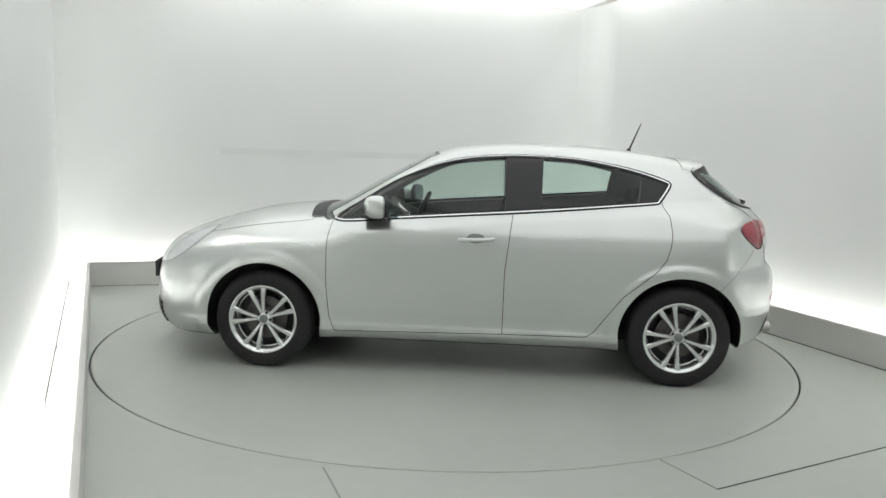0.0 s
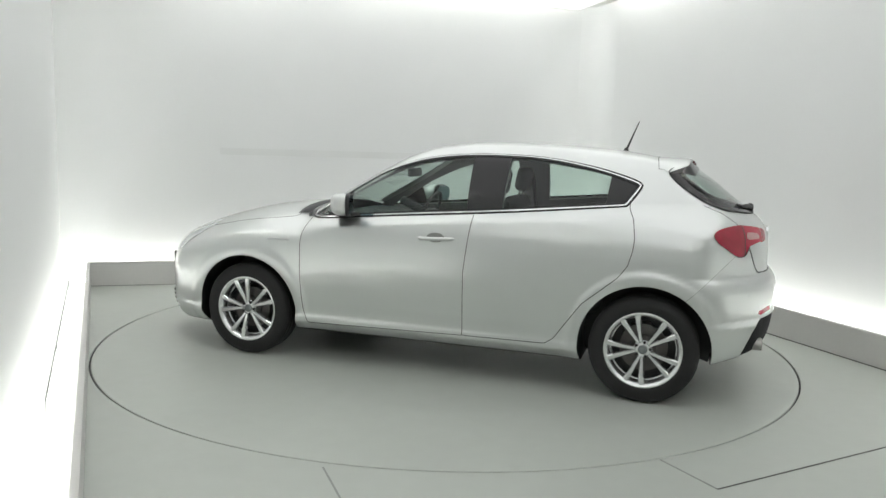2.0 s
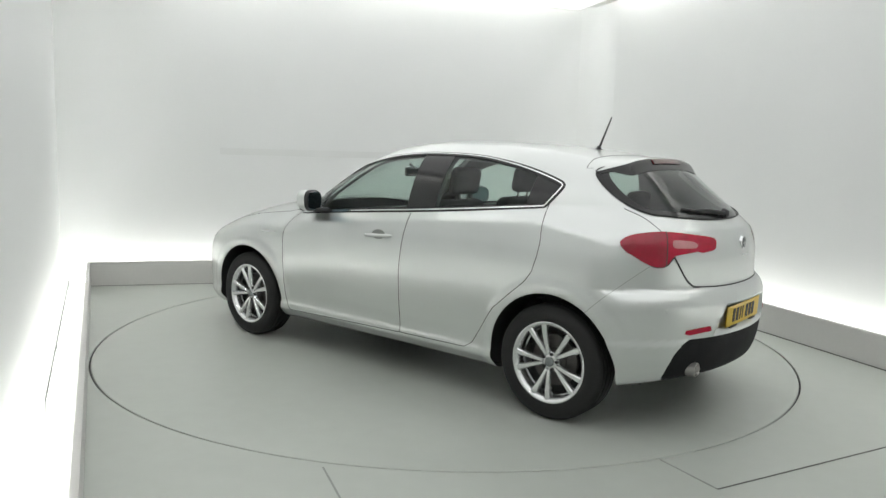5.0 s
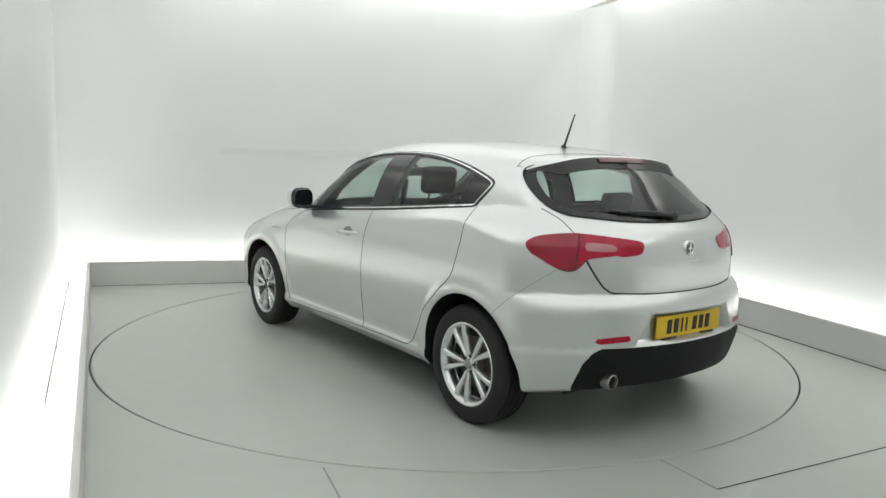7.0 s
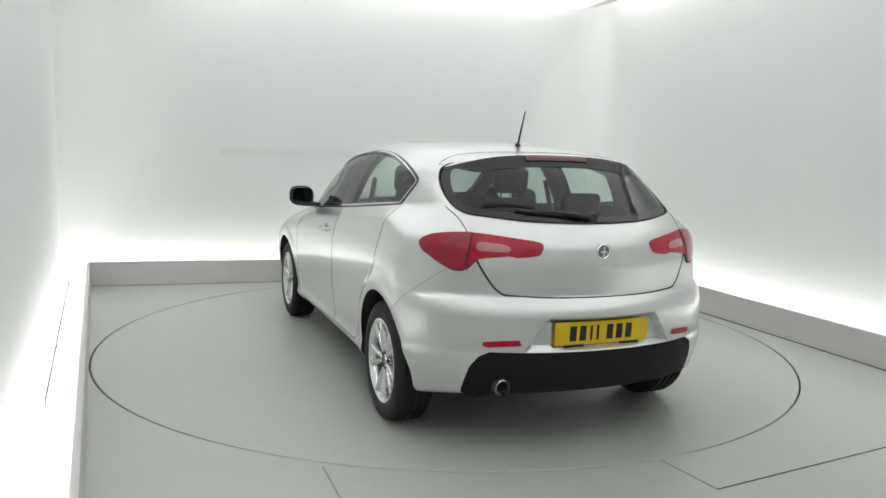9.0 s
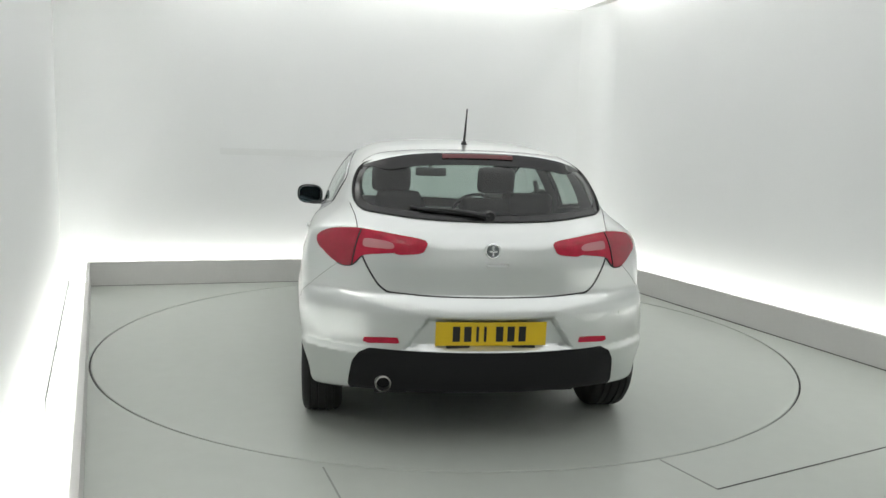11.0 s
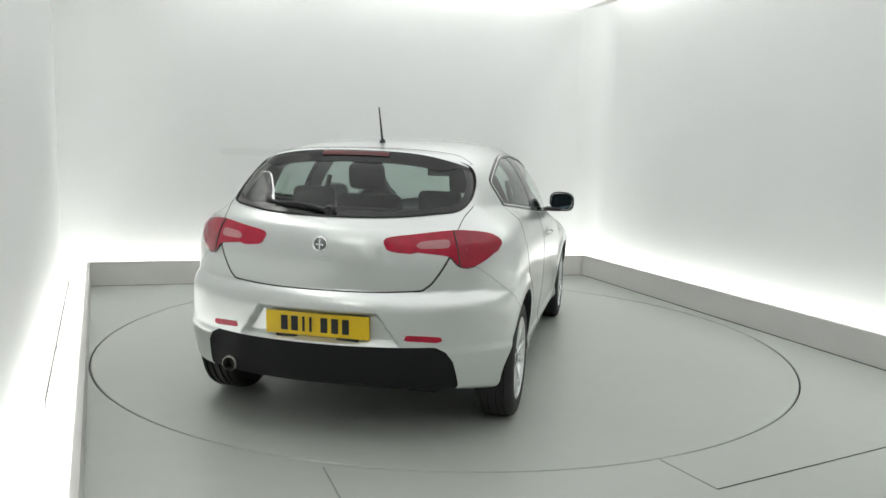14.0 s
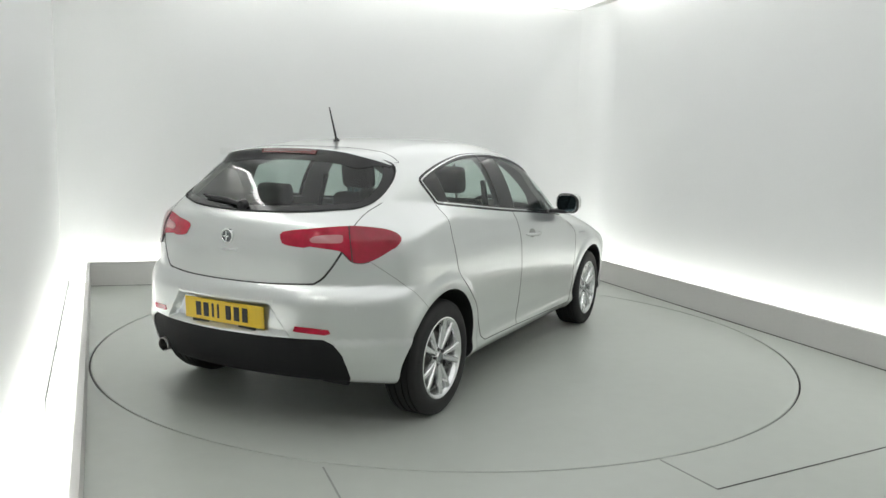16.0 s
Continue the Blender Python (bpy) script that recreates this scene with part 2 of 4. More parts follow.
        lamp = tagged(new("ceiling_fill_panel"), "flat white glowing panel under the ceiling, added unseen as fill", "ceiling light", group="ceiling panel lights")
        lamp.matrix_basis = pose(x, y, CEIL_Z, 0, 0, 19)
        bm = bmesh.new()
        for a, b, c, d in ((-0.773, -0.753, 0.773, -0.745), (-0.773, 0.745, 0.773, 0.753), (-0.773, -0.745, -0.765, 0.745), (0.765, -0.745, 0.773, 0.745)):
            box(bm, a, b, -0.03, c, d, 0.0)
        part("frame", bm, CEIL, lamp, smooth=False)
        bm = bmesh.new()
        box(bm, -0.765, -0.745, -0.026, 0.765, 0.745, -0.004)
        part("diffuser", bm, FILL_GLOW, lamp, "glowing white face of the added fill panel", smooth=False)
    # thin grey band, raised off the back wall and sloped back at its top
    d = (WB - WA).normalized()
    o = -away(WA, WB)
    p, q = WA + d * 1.55, WA + d * 4.2
    bm = bmesh.new()
    prism(bm, [p + o * 0.001, q + o * 0.001, q + o * 0.005, p + o * 0.005], 1.330, 1.40)
    for v in bm.verts:
        if v.co.z > 1.39:
            near = min((p, q), key=lambda c: (c - v.co.xy).length)
            v.co.x, v.co.y = near.x + o.x * 0.0012, near.y + o.y * 0.0012
    structure(part("trim_wall", bm, WALL_BAND), "thin grey raised band along the white back wall", "trim")
    # cable in the floor trough
    bm = bmesh.new()
    tube(bm, [(-3.527, 1.203, 0.126), (-3.0, 0.09, 0.128), (-2.502, -0.96, 0.127), (-1.995, -2.031, 0.126)], 0.004, 6)
    for x, y in ((-3.527, 1.203), (-2.502, -0.96), (-1.995, -2.031)):
        tube(bm, [(x, y, 0.0), (x, y, 0.125)], 0.002, 6)
    tagged(part("cable", bm, CABLE), "thin black cable on pins along the light trough", "cable")
    # joints of the floor boards in front of the turntable
    for p, q, mat in (((-0.53, -2.44), (-0.32, -2.95), PALE_GAP_AND_SHADE), ((1.035, -2.235), (1.20, -2.535), PALE_GAP_AND_SHADE), ((1.20, -2.535), (2.25, -1.98), GREYGAP), ((2.25, -1.98), (3.2, -1.48), GREYGAP)):
        p, q = Vector(p), Vector(q)
        n = away(p, q) * 0.004
        bm = bmesh.new()
        prism(bm, [p + n, q + n, q - n, p - n], 0.0005, 0.0025)
        structure(part("floor_joint", bm, mat, smooth=False), "narrow dark joint between the painted floor boards", "joint")


TX, TY, RT, RT_HOLE = -0.004, 0.065, 2.502, 2.514


def build_turntable():
    base = tagged(new("turntable"), "round grey-green painted turntable flush with the floor", "turntable")
    base.location = (TX, TY, 0)
    bm = bmesh.new()
    rings = []
    for r, z in ((RT, -0.02), (RT, -0.003), (RT - 0.004, 0.0), (1.6, 0.0), (0.8, 0.0)):
        rings.append([bm.verts.new((r * math.cos(2 * math.pi * i / 160), r * math.sin(2 * math.pi * i / 160), z)) for i in range(160)])
    for p, q in zip(rings, rings[1:]):
        for i in range(160):
            bm.faces.new((p[i], p[(i + 1) % 160], q[(i + 1) % 160], q[i]))
    bm.faces.new(rings[-1])
    part("deck", bm, TABLE, base, smooth=False)
    bm = bmesh.new()
    rings = [[bm.verts.new((r * math.cos(2 * math.pi * i / 160), r * math.sin(2 * math.pi * i / 160), -0.012)) for i in range(160)] for r in (RT - 0.006, RT_HOLE + 0.001)]
    for i in range(160):
        bm.faces.new((rings[0][i], rings[0][(i + 1) % 160], rings[1][(i + 1) % 160], rings[1][i]))
    part("rim_gap", bm, GAP, base, "dark gap round the rim")
    return base


# ---- the car's form: five limits, rounded where they meet ----
def spline(xs, ys):
    """A smooth monotone curve through the given places."""
    x, y = np.array(xs, float), np.array(ys, float)
    h, s = np.diff(x), np.diff(y) / np.diff(x)
    m = np.zeros_like(x)
    m[1:-1] = np.where(s[:-1] * s[1:] > 0, 3 * (h[:-1] + h[1:]) / ((2 * h[1:] + h[:-1]) / np.where(s[:-1] == 0, 1, s[:-1]) + (h[1:] + 2 * h[:-1]) / np.where(s[1:] == 0, 1, s[1:])), 0)
    m[0], m[-1] = s[0], s[-1]

    def f(v):
        v = np.asarray(v, float)
        i = np.clip(np.searchsorted(x, v) - 1, 0, len(h) - 1)
        t = (v - x[i]) / h[i]
        inside = (1 + 2 * t) * (1 - t) ** 2 * y[i] + t * (1 - t) ** 2 * h[i] * m[i] + t * t * (3 - 2 * t) * y[i + 1] + t * t * (t - 1) * h[i] * m[i + 1]
        return np.where(v < x[0], y[0] + (v - x[0]) * m[0], np.where(v > x[-1], y[-1] + (v - x[-1]) * m[-1], inside))
    return f


top_line = spline([-2.2, -1.75, -1.58, -1.46, -1.32, -1.04, -0.63, -0.225, 0.1, 0.3, 0.5, 0.75, 0.98, 1.06, 1.2, 1.44, 1.69, 1.88, 2.07, 2.15, 2.22, 2.32],
                  [1.12, 1.335, 1.378, 1.402, 1.428, 1.468, 1.494, 1.499, 1.474, 1.418, 1.322, 1.182, 1.048, 1.028, 1.024, 1.0, 0.945, 0.888, 0.812, 0.76, 0.69, 0.54])
rear_line = spline([0.1, 0.2, 0.30, 0.42, 0.56, 0.66, 0.70, 0.735, 0.757, 0.80, 0.87, 0.97, 1.04, 1.09, 1.20, 1.34, 1.46, 1.7],
                   [-1.78, -1.93, -2.03, -2.066, -2.078, -2.076, -2.066, -2.042, -2.018, -2.016, -2.016, -2.0, -1.965, -1.91, -1.775, -1.60, -1.45, -1.15])
rear_bow = spline([0.2, 0.65, 0.85, 1.0, 1.15, 1.4], [0.29, 0.31, 0.33, 0.34, 0.36, 0.32])
front_line = spline([0.05, 0.12, 0.2, 0.3, 0.5, 0.65, 0.8, 1.1], [2.0, 2.12, 2.225, 2.272, 2.282, 2.262, 2.2, 2.0])
side_low = spline([0.1, 0.18, 0.235, 0.275, 0.295, 0.325, 0.42, 0.55, 0.70, 0.82, 0.90, 0.97, 1.04, 1.12],
                  [0.72, 0.79, 0.845, 0.872, 0.872, 0.866, 0.877, 0.890, 0.896, 0.894, 0.885, 0.866, 0.842, 0.80])
side_high = spline([0.9, 1.05, 1.2, 1.3, 1.36, 1.41, 1.46, 1.56], [0.862, 0.82, 0.765, 0.712, 0.668, 0.615, 0.54, 0.36])
side_swell = spline([-2.2, -1.95, -1.7, -1.317, -0.9, -0.4, 0.3, 0.9, 1.317, 1.6, 1.9, 2.2], [-0.075, -0.04, -0.012, 0.008, 0.0, -0.008, -0.008, -0.003, 0.012, 0.004, -0.022, -0.06])
belt_line = spline([-1.7, -1.18, -0.93, -0.29, 0.12, 0.48, 0.88, 1.2], [1.165, 1.138, 1.114, 1.057, 1.025, 0.994, 0.96, 0.93])
bottom_line = spline([-2.2, -1.85, -1.7, -1.0, 1.0, 1.75, 2.3], [0.30, 0.27, 0.25, 0.20, 0.195, 0.175, 0.19])


def smax(a, b, k):
    h = np.maximum(k - np.abs(a - b), 0) / k
    return np.maximum(a, b) + h * h * k * 0.25


def plate_hollow(y, z):
    return np.maximum(np.maximum(y - 0.30 - (0.66 - z) * 0.7, z - 0.664), 0.506 - z)


def body_distance(p):
    """Below zero inside the car's outer skin, above it outside; p: n x 3."""
    x, y, z = p[:, 0], np.abs(p[:, 1]), p[:, 2]
    low = side_low(z) + side_swell(x)
    for cx in (-1.317, 1.317):                          # flared lips round the wheels
        d = np.hypot(x - cx, z - 0.315)
        lip = np.clip((0.475 - d) / 0.055, 0, 1)
        low = low + (0.013 * lip * lip * (3 - 2 * lip) - 0.006 * np.clip((0.395 - d) / 0.025, 0, 1) ** 2) * (z > 0.1)
    ledge = np.clip((0.505 - z) / 0.035, 0, 1) * np.clip((z - 0.36) / 0.12, 0, 1)     # step low on the bumper's corners
    low = low + 0.013 * ledge * ledge * (3 - 2 * ledge) * np.clip((-1.60 - x) / 0.08, 0, 1)
    high = side_high(z) - 0.072 * np.maximum(-0.3 - x, 0) ** 2 - 0.04 * np.maximum(x + 0.3, 0) ** 2
    b = belt_line(x)
    soft = 0.085 + 0.12 * np.clip((-1.15 - x) / 0.5, 0, 1)
    t = np.clip((z - (b + 0.010 - soft)) / soft, 0, 1)
    t = t * t * (3 - 2 * t)
    f_side = y - (low * (1 - t) + high * t)
    u = x + 0.15 * y * y
    slope = (top_line(u + 0.01) - top_line(u - 0.01)) / 0.02
    f_top = (z - top_line(u) + 0.08 * y ** 2 + 0.19 * y ** 4) / np.sqrt(1 + slope ** 2)
    rs = (rear_line(z + 0.01) - rear_line(z - 0.01)) / 0.02
    dip = np.clip(-plate_hollow(y, z) / 0.022, 0, 1)    # hollow for the number plate
    f_rear = (rear_line(z) - 0.014 * ledge * np.clip((y - 0.50) / 0.12, 0, 1) + 0.045 * dip * dip * (3 - 2 * dip) + rear_bow(z) * y ** 2 + 0.24 * y ** 4 - x) / np.sqrt(1 + rs ** 2)
    f_front = x - (front_line(z) - 0.32 * y ** 2 - 0.34 * y ** 4)
    f_bottom = bottom_line(x) - z
    f = smax(f_side, f_top, 0.07)
    f = smax(f, f_rear, 0.075)
    f = smax(f, f_front, 0.10)
    return smax(f, f_bottom, 0.03)


def body_normal(p):
    e = 0.004
    n = np.stack([body_distance(p + e * np.eye(3)[k]) - body_distance(p - e * np.eye(3)[k]) for k in range(3)], 1)
    return n / np.maximum(np.linalg.norm(n, axis=1, keepdims=True), 1e-9)


def onto_skin(p, steps=6):
    p = np.array(p, float)
    for _ in range(steps):
        p = p - body_normal(p) * body_distance(p)[:, None] * 0.9
    return p


def skin_mesh(step=0.022):
    """The whole skin as a net: every point of a box round the car goes straight in towards the car's spine."""
    lo, hi = np.array([-2.35, -1.05, 0.05]), np.array([2.45, 1.05, 1.65])
    n = np.round((hi - lo) / step).astype(int)
    axes = [np.linspace(lo[k], hi[k], n[k] + 1) for k in range(3)]
    index, points, faces = {}, [], []

    def vert(i, j, k):
        key = (i, j, k)
        if key not in index:
            index[key] = len(points)
            points.append((axes[0][i], axes[1][j], axes[2][k]))
        return index[key]
    for ax in range(3):
        u, v = [k for k in range(3) if k != ax]
        for end in (0, n[ax]):
            for i in range(n[u]):
                for j in range(n[v]):
                    quad = []
                    for di, dj in ((0, 0), (1, 0), (1, 1), (0, 1)):
                        c = [0, 0, 0]
                        c[ax], c[u], c[v] = end, i + di, j + dj
                        quad.append(vert(*c))
                    flip = (end == 0) == (ax != 1)
                    faces.append(tuple(quad[::-1]) if flip else tuple(quad))
    q = np.array(points)
    s = np.zeros_like(q)
    s[:, 0] = np.clip(q[:, 0], -1.3, 1.3)
    s[:, 2] = 0.70
    d = q - s
    a, b = np.zeros(len(q)), np.ones(len(q))
    for _ in range(26):
        m = (a + b) / 2
        inside = body_distance(s + d * m[:, None]) < 0
        a, b = np.where(inside, m, a), np.where(inside, b, m)
    return s + d * ((a + b) / 2)[:, None], faces


def poly_distance(uv, poly):
    """Signed distance in the plane to a closed outline: below zero inside."""
    best, inside = np.full(len(uv), 1e9), np.zeros(len(uv), bool)
    poly = np.array(poly, float)
    for a, b in zip(poly, np.roll(poly, -1, 0)):
        d = b - a
        t = np.clip(((uv - a) @ d) / max(d @ d, 1e-12), 0, 1)
        best = np.minimum(best, np.linalg.norm(uv - a - t[:, None] * d, axis=1))
        cross = (a[1] > uv[:, 1]) != (b[1] > uv[:, 1])
        inside ^= cross & (uv[:, 0] < (b[0] - a[0]) * (uv[:, 1] - a[1]) / (b[1] - a[1] if b[1] != a[1] else 1e-12) + a[0])
    return np.where(inside, -best, best)


def rounded(points, n=6):
    """A closed smooth outline through the given corners (Catmull-Rom)."""
    p = [np.array(q, float) for q in points]
    out = []
    for i in range(len(p)):
        a, b, c, d = p[i - 1], p[i], p[(i + 1) % len(p)], p[(i + 2) % len(p)]
        for k in range(n):
            t = k / n
            out.append(0.5 * (2 * b + (c - a) * t + (2 * a - 5 * b + 4 * c - d) * t * t + (3 * b - a - 3 * c + d) * t ** 3))
    return out


def cut_skin(verts, faces, labels, field, allowed, name):
    """Cuts the net along the zero line of field, and names what lies below zero, of the allowed old names."""
    d = field(np.array(verts))
    d = np.where(np.abs(d) < 1e-5, 1e-5, d)
    cut, out_f, out_l = {}, [], []
    for f, l in zip(faces, labels):
        if l not in allowed:
            out_f.append(f), out_l.append(l)
            continue
        s = [d[i] < 0 for i in f]
        if all(s) or not any(s):
            out_f.append(f), out_l.append(name if s[0] else l)
            continue
        neg, pos = [], []
        for k, i in enumerate(f):
            j = f[(k + 1) % len(f)]
            (neg if d[i] < 0 else pos).append(i)
            if (d[i] < 0) != (d[j] < 0):
                key = (min(i, j), max(i, j))
                if key not in cut:
                    t = d[i] / (d[i] - d[j])
                    cut[key] = len(verts)
                    verts.append(np.asarray(verts[i]) * (1 - t) + np.asarray(verts[j]) * t)
                neg.append(cut[key]), pos.append(cut[key])
        if len(neg) > 2:
            out_f.append(tuple(neg)), out_l.append(name)
        if len(pos) > 2:
            out_f.append(tuple(pos)), out_l.append(l)
    # the faces that were not named keep edges that meet the new corners
    fixed, ends = [], {i for e in cut for i in e}
    for f in out_f:
        if ends.isdisjoint(f):
            fixed.append(f)
            continue
        g = []
        for k, i in enumerate(f):
            g.append(i)
            j = f[(k + 1) % len(f)]
            c = cut.get((min(i, j), max(i, j)))
            if c is not None and c not in f:
                g.append(c)
        fixed.append(tuple(g))
    return fixed, out_l


# ---- outlines of panels, windows and lamps ----
WINDOW = rounded([(0.885, 0.968), (0.72, 1.092), (0.50, 1.226), (0.283, 1.322), (0.067, 1.378), (-0.184, 1.404), (-0.433, 1.406), (-0.682, 1.392), (-0.93, 1.352),
                  (-1.108, 1.307), (-1.225, 1.266), (-1.235, 1.245), (-1.17, 1.150), (-1.15, 1.137), (-0.93, 1.117), (-0.58, 1.085), (-0.286, 1.06), (0.122, 1.028), (0.48, 0.998)], 4)
REAR_HALF = [(0.3, 1.098), (0.5, 1.116), (0.595, 1.130), (0.634, 1.172), (0.634, 1.25), (0.602, 1.324), (0.54, 1.360), (0.40, 1.382)]
REAR_GLASS = rounded([(0, 1.092)] + REAR_HALF + [(0, 1.395)] + [(-y, z) for y, z in REAR_HALF[::-1]], 4)
REAR_CLEAR = [(y * 0.945, 1.128 + (z - 1.098) * 0.86) for y, z in REAR_GLASS]
LAMP = rounded([(0.330, 0.985), (0.338, 1.022), (0.50, 1.043), (0.70, 1.060), (0.85, 1.056), (0.955, 1.040), (1.015, 1.005), (0.974, 0.954), (0.908, 0.914), (0.845, 0.887),
                (0.79, 0.875), (0.735, 0.883), (0.69, 0.920), (0.655, 0.935), (0.50, 0.950), (0.36, 0.962)], 4)
LAMP = [(u, v - 0.016 * (0.4 + 0.6 * (v > 0.95))) for u, v in LAMP]
LAMP_PALE = rounded([(0.50, 0.964), (0.515, 0.990), (0.60, 1.000), (0.675, 1.002), (0.685, 0.985), (0.675, 0.966), (0.60, 0.962)], 3)
LAMP_OUTER = [(0.705, 1.10), (0.745, 0.85), (1.2, 0.85), (1.2, 1.10)]
GATE_HALF = [(0.42, 0.758), (0.50, 0.775), (0.548, 0.83), (0.60, 0.93), (0.618, 1.04), (0.630, 1.10), (0.655, 1.16), (0.658, 1.26), (0.632, 1.345), (0.56, 1.378), (0.4, 1.40)]
TAILGATE = rounded([(0, 0.752)] + GATE_HALF + [(0, 1.41)] + [(-y, z) for y, z in GATE_HALF[::-1]], 4)
DIFFUSER = [(0.56, 0.503), (0.61, 0.478), (0.640, 0.43), (0.652, 0.36), (0.658, 0.30), (0.62, 0.25), (0.60, 0.1), (-0.60, 0.1), (-0.62, 0.25), (-0.658, 0.30), (-0.652, 0.36), (-0.640, 0.43), (-0.61, 0.478), (-0.56, 0.503)]
FRONT_DOOR = [(0.90, 0.97), (0.905, 0.86), (0.908, 0.571), (0.887, 0.35), (0.855, 0.262), (-0.22, 0.285), (-0.222, 0.692), (-0.253, 0.977), (-0.285, 1.2), (-0.30, 1.5), (0.1, 1.5), (0.95, 1.0)]
REAR_DOOR = [(-0.22, 0.285), (-0.74, 0.292), (-0.792, 0.325), (-0.825, 0.373), (-0.954, 0.558), (-1.086, 0.671), (-1.160, 0.735), (-1.205, 0.80), (-1.228, 0.88), (-1.235, 0.95),
             (-1.221, 1.062), (-1.19, 1.12), (-1.18, 1.3), (-1.0, 1.5), (-0.30, 1.5), (-0.285, 1.2), (-0.253, 0.977), (-0.222, 0.692)]
BONNET = rounded([(1.10, 0.0), (1.06, 0.55), (1.05, 0.66), (1.25, 0.70), (1.7, 0.66), (1.98, 0.5), (2.12, 0.25), (2.15, 0.0), (2.12, -0.25), (1.98, -0.5), (1.7, -0.66), (1.25, -0.70), (1.05, -0.66), (1.06, -0.55)], 4)
SCREEN = rounded([(1.06, 0.0), (1.02, 0.4), (0.955, 0.66), (0.86, 0.68), (0.5, 0.585), (0.26, 0.50), (0.27, 0.3), (0.29, 0.0), (0.27, -0.3), (0.26, -0.50), (0.5, -0.585), (0.86, -0.68), (0.955, -0.66), (1.02, -0.4)], 4)
HEADLAMP = rounded([(2.05, 0.64), (2.01, 0.74), (1.88, 0.835), (1.72, 0.885), (1.78, 0.80), (1.90, 0.70)], 4)


def lamp_uv(p):
    return np.stack([np.abs(p[:, 1]) + 0.6 * (p[:, 0] + 2.0), p[:, 2]], 1)


def side_field(poly, side, y0=0.45):
    def f(p):
        d = poly_distance(p[:, (0, 2)], poly)
        return np.maximum(d, y0 - side * p[:, 1])
    return f


def rear_field(poly, x1=-1.25):
    return lambda p: np.maximum(poly_distance(p[:, (1, 2)], poly), p[:, 0] - x1)


def lamp_field(poly, side):
    return lambda p: np.maximum(np.maximum(poly_distance(lamp_uv(p), poly), 0.2 - side * p[:, 1]), p[:, 0] + 1.4)


def arch_field(cx, r, side):
    return lambda p: np.maximum(np.hypot(p[:, 0] - cx, p[:, 2] - 0.315) - r, 0.5 - side * p[:, 1])


def top_field(poly, z0):
    return lambda p: np.maximum(poly_distance(p[:, (0, 1)], poly), z0 - p[:, 2])


def ribbon(chains, verts_at, lift, width, thick=0.002):
    """Narrow raised strips along edges of the skin: one box-shaped strip an edge chain."""
    nb = {}
    for i, j in chains:
        nb.setdefault(i, []).append(j), nb.setdefault(j, []).append(i)
    ids = list(nb)
    p = np.array([verts_at[i] for i in ids])
    nrm = body_normal(p)
    at = {i: k for k, i in enumerate(ids)}
    side = np.zeros_like(p)
    for i in ids:
        k, js = at[i], nb[i]
        t = p[at[js[0]]] - p[k] if len(js) == 1 else p[at[js[1]]] - p[at[js[0]]]
        s = np.cross(nrm[k], t)
        side[k] = s / max(np.linalg.norm(s), 1e-9)
    vs, fs = [], []
    for i, j in chains:
        a, b = at[i], at[j]
        sb = side[b] if side[a] @ side[b] >= 0 else -side[b]
        base = len(vs)
        for k, s in ((a, side[a]), (b, sb)):
            for w, l in ((-1, -0.001), (-0.8, lift), (0.8, lift), (1, -0.001)):
                vs.append(p[k] + s * w * width / 2 + nrm[k] * l)
        fs += [(base, base + 1, base + 5, base + 4), (base + 1, base + 2, base + 6, base + 5), (base + 2, base + 3, base + 7, base + 6)]
    return vs, fs


def chains_of(edges):
    """Edges sorted into connected runs; stray bits of one or two edges are left out."""
    root = {}

    def find(i):
        while root.setdefault(i, i) != i:
            root[i] = root[root[i]]
            i = root[i]
        return i
    for i, j in edges:
        root[find(i)] = find(j)
    runs = {}
    for e in edges:
        runs.setdefault(find(e[0]), []).append(e)
    return [r for r in runs.values() if len(r) > 4]


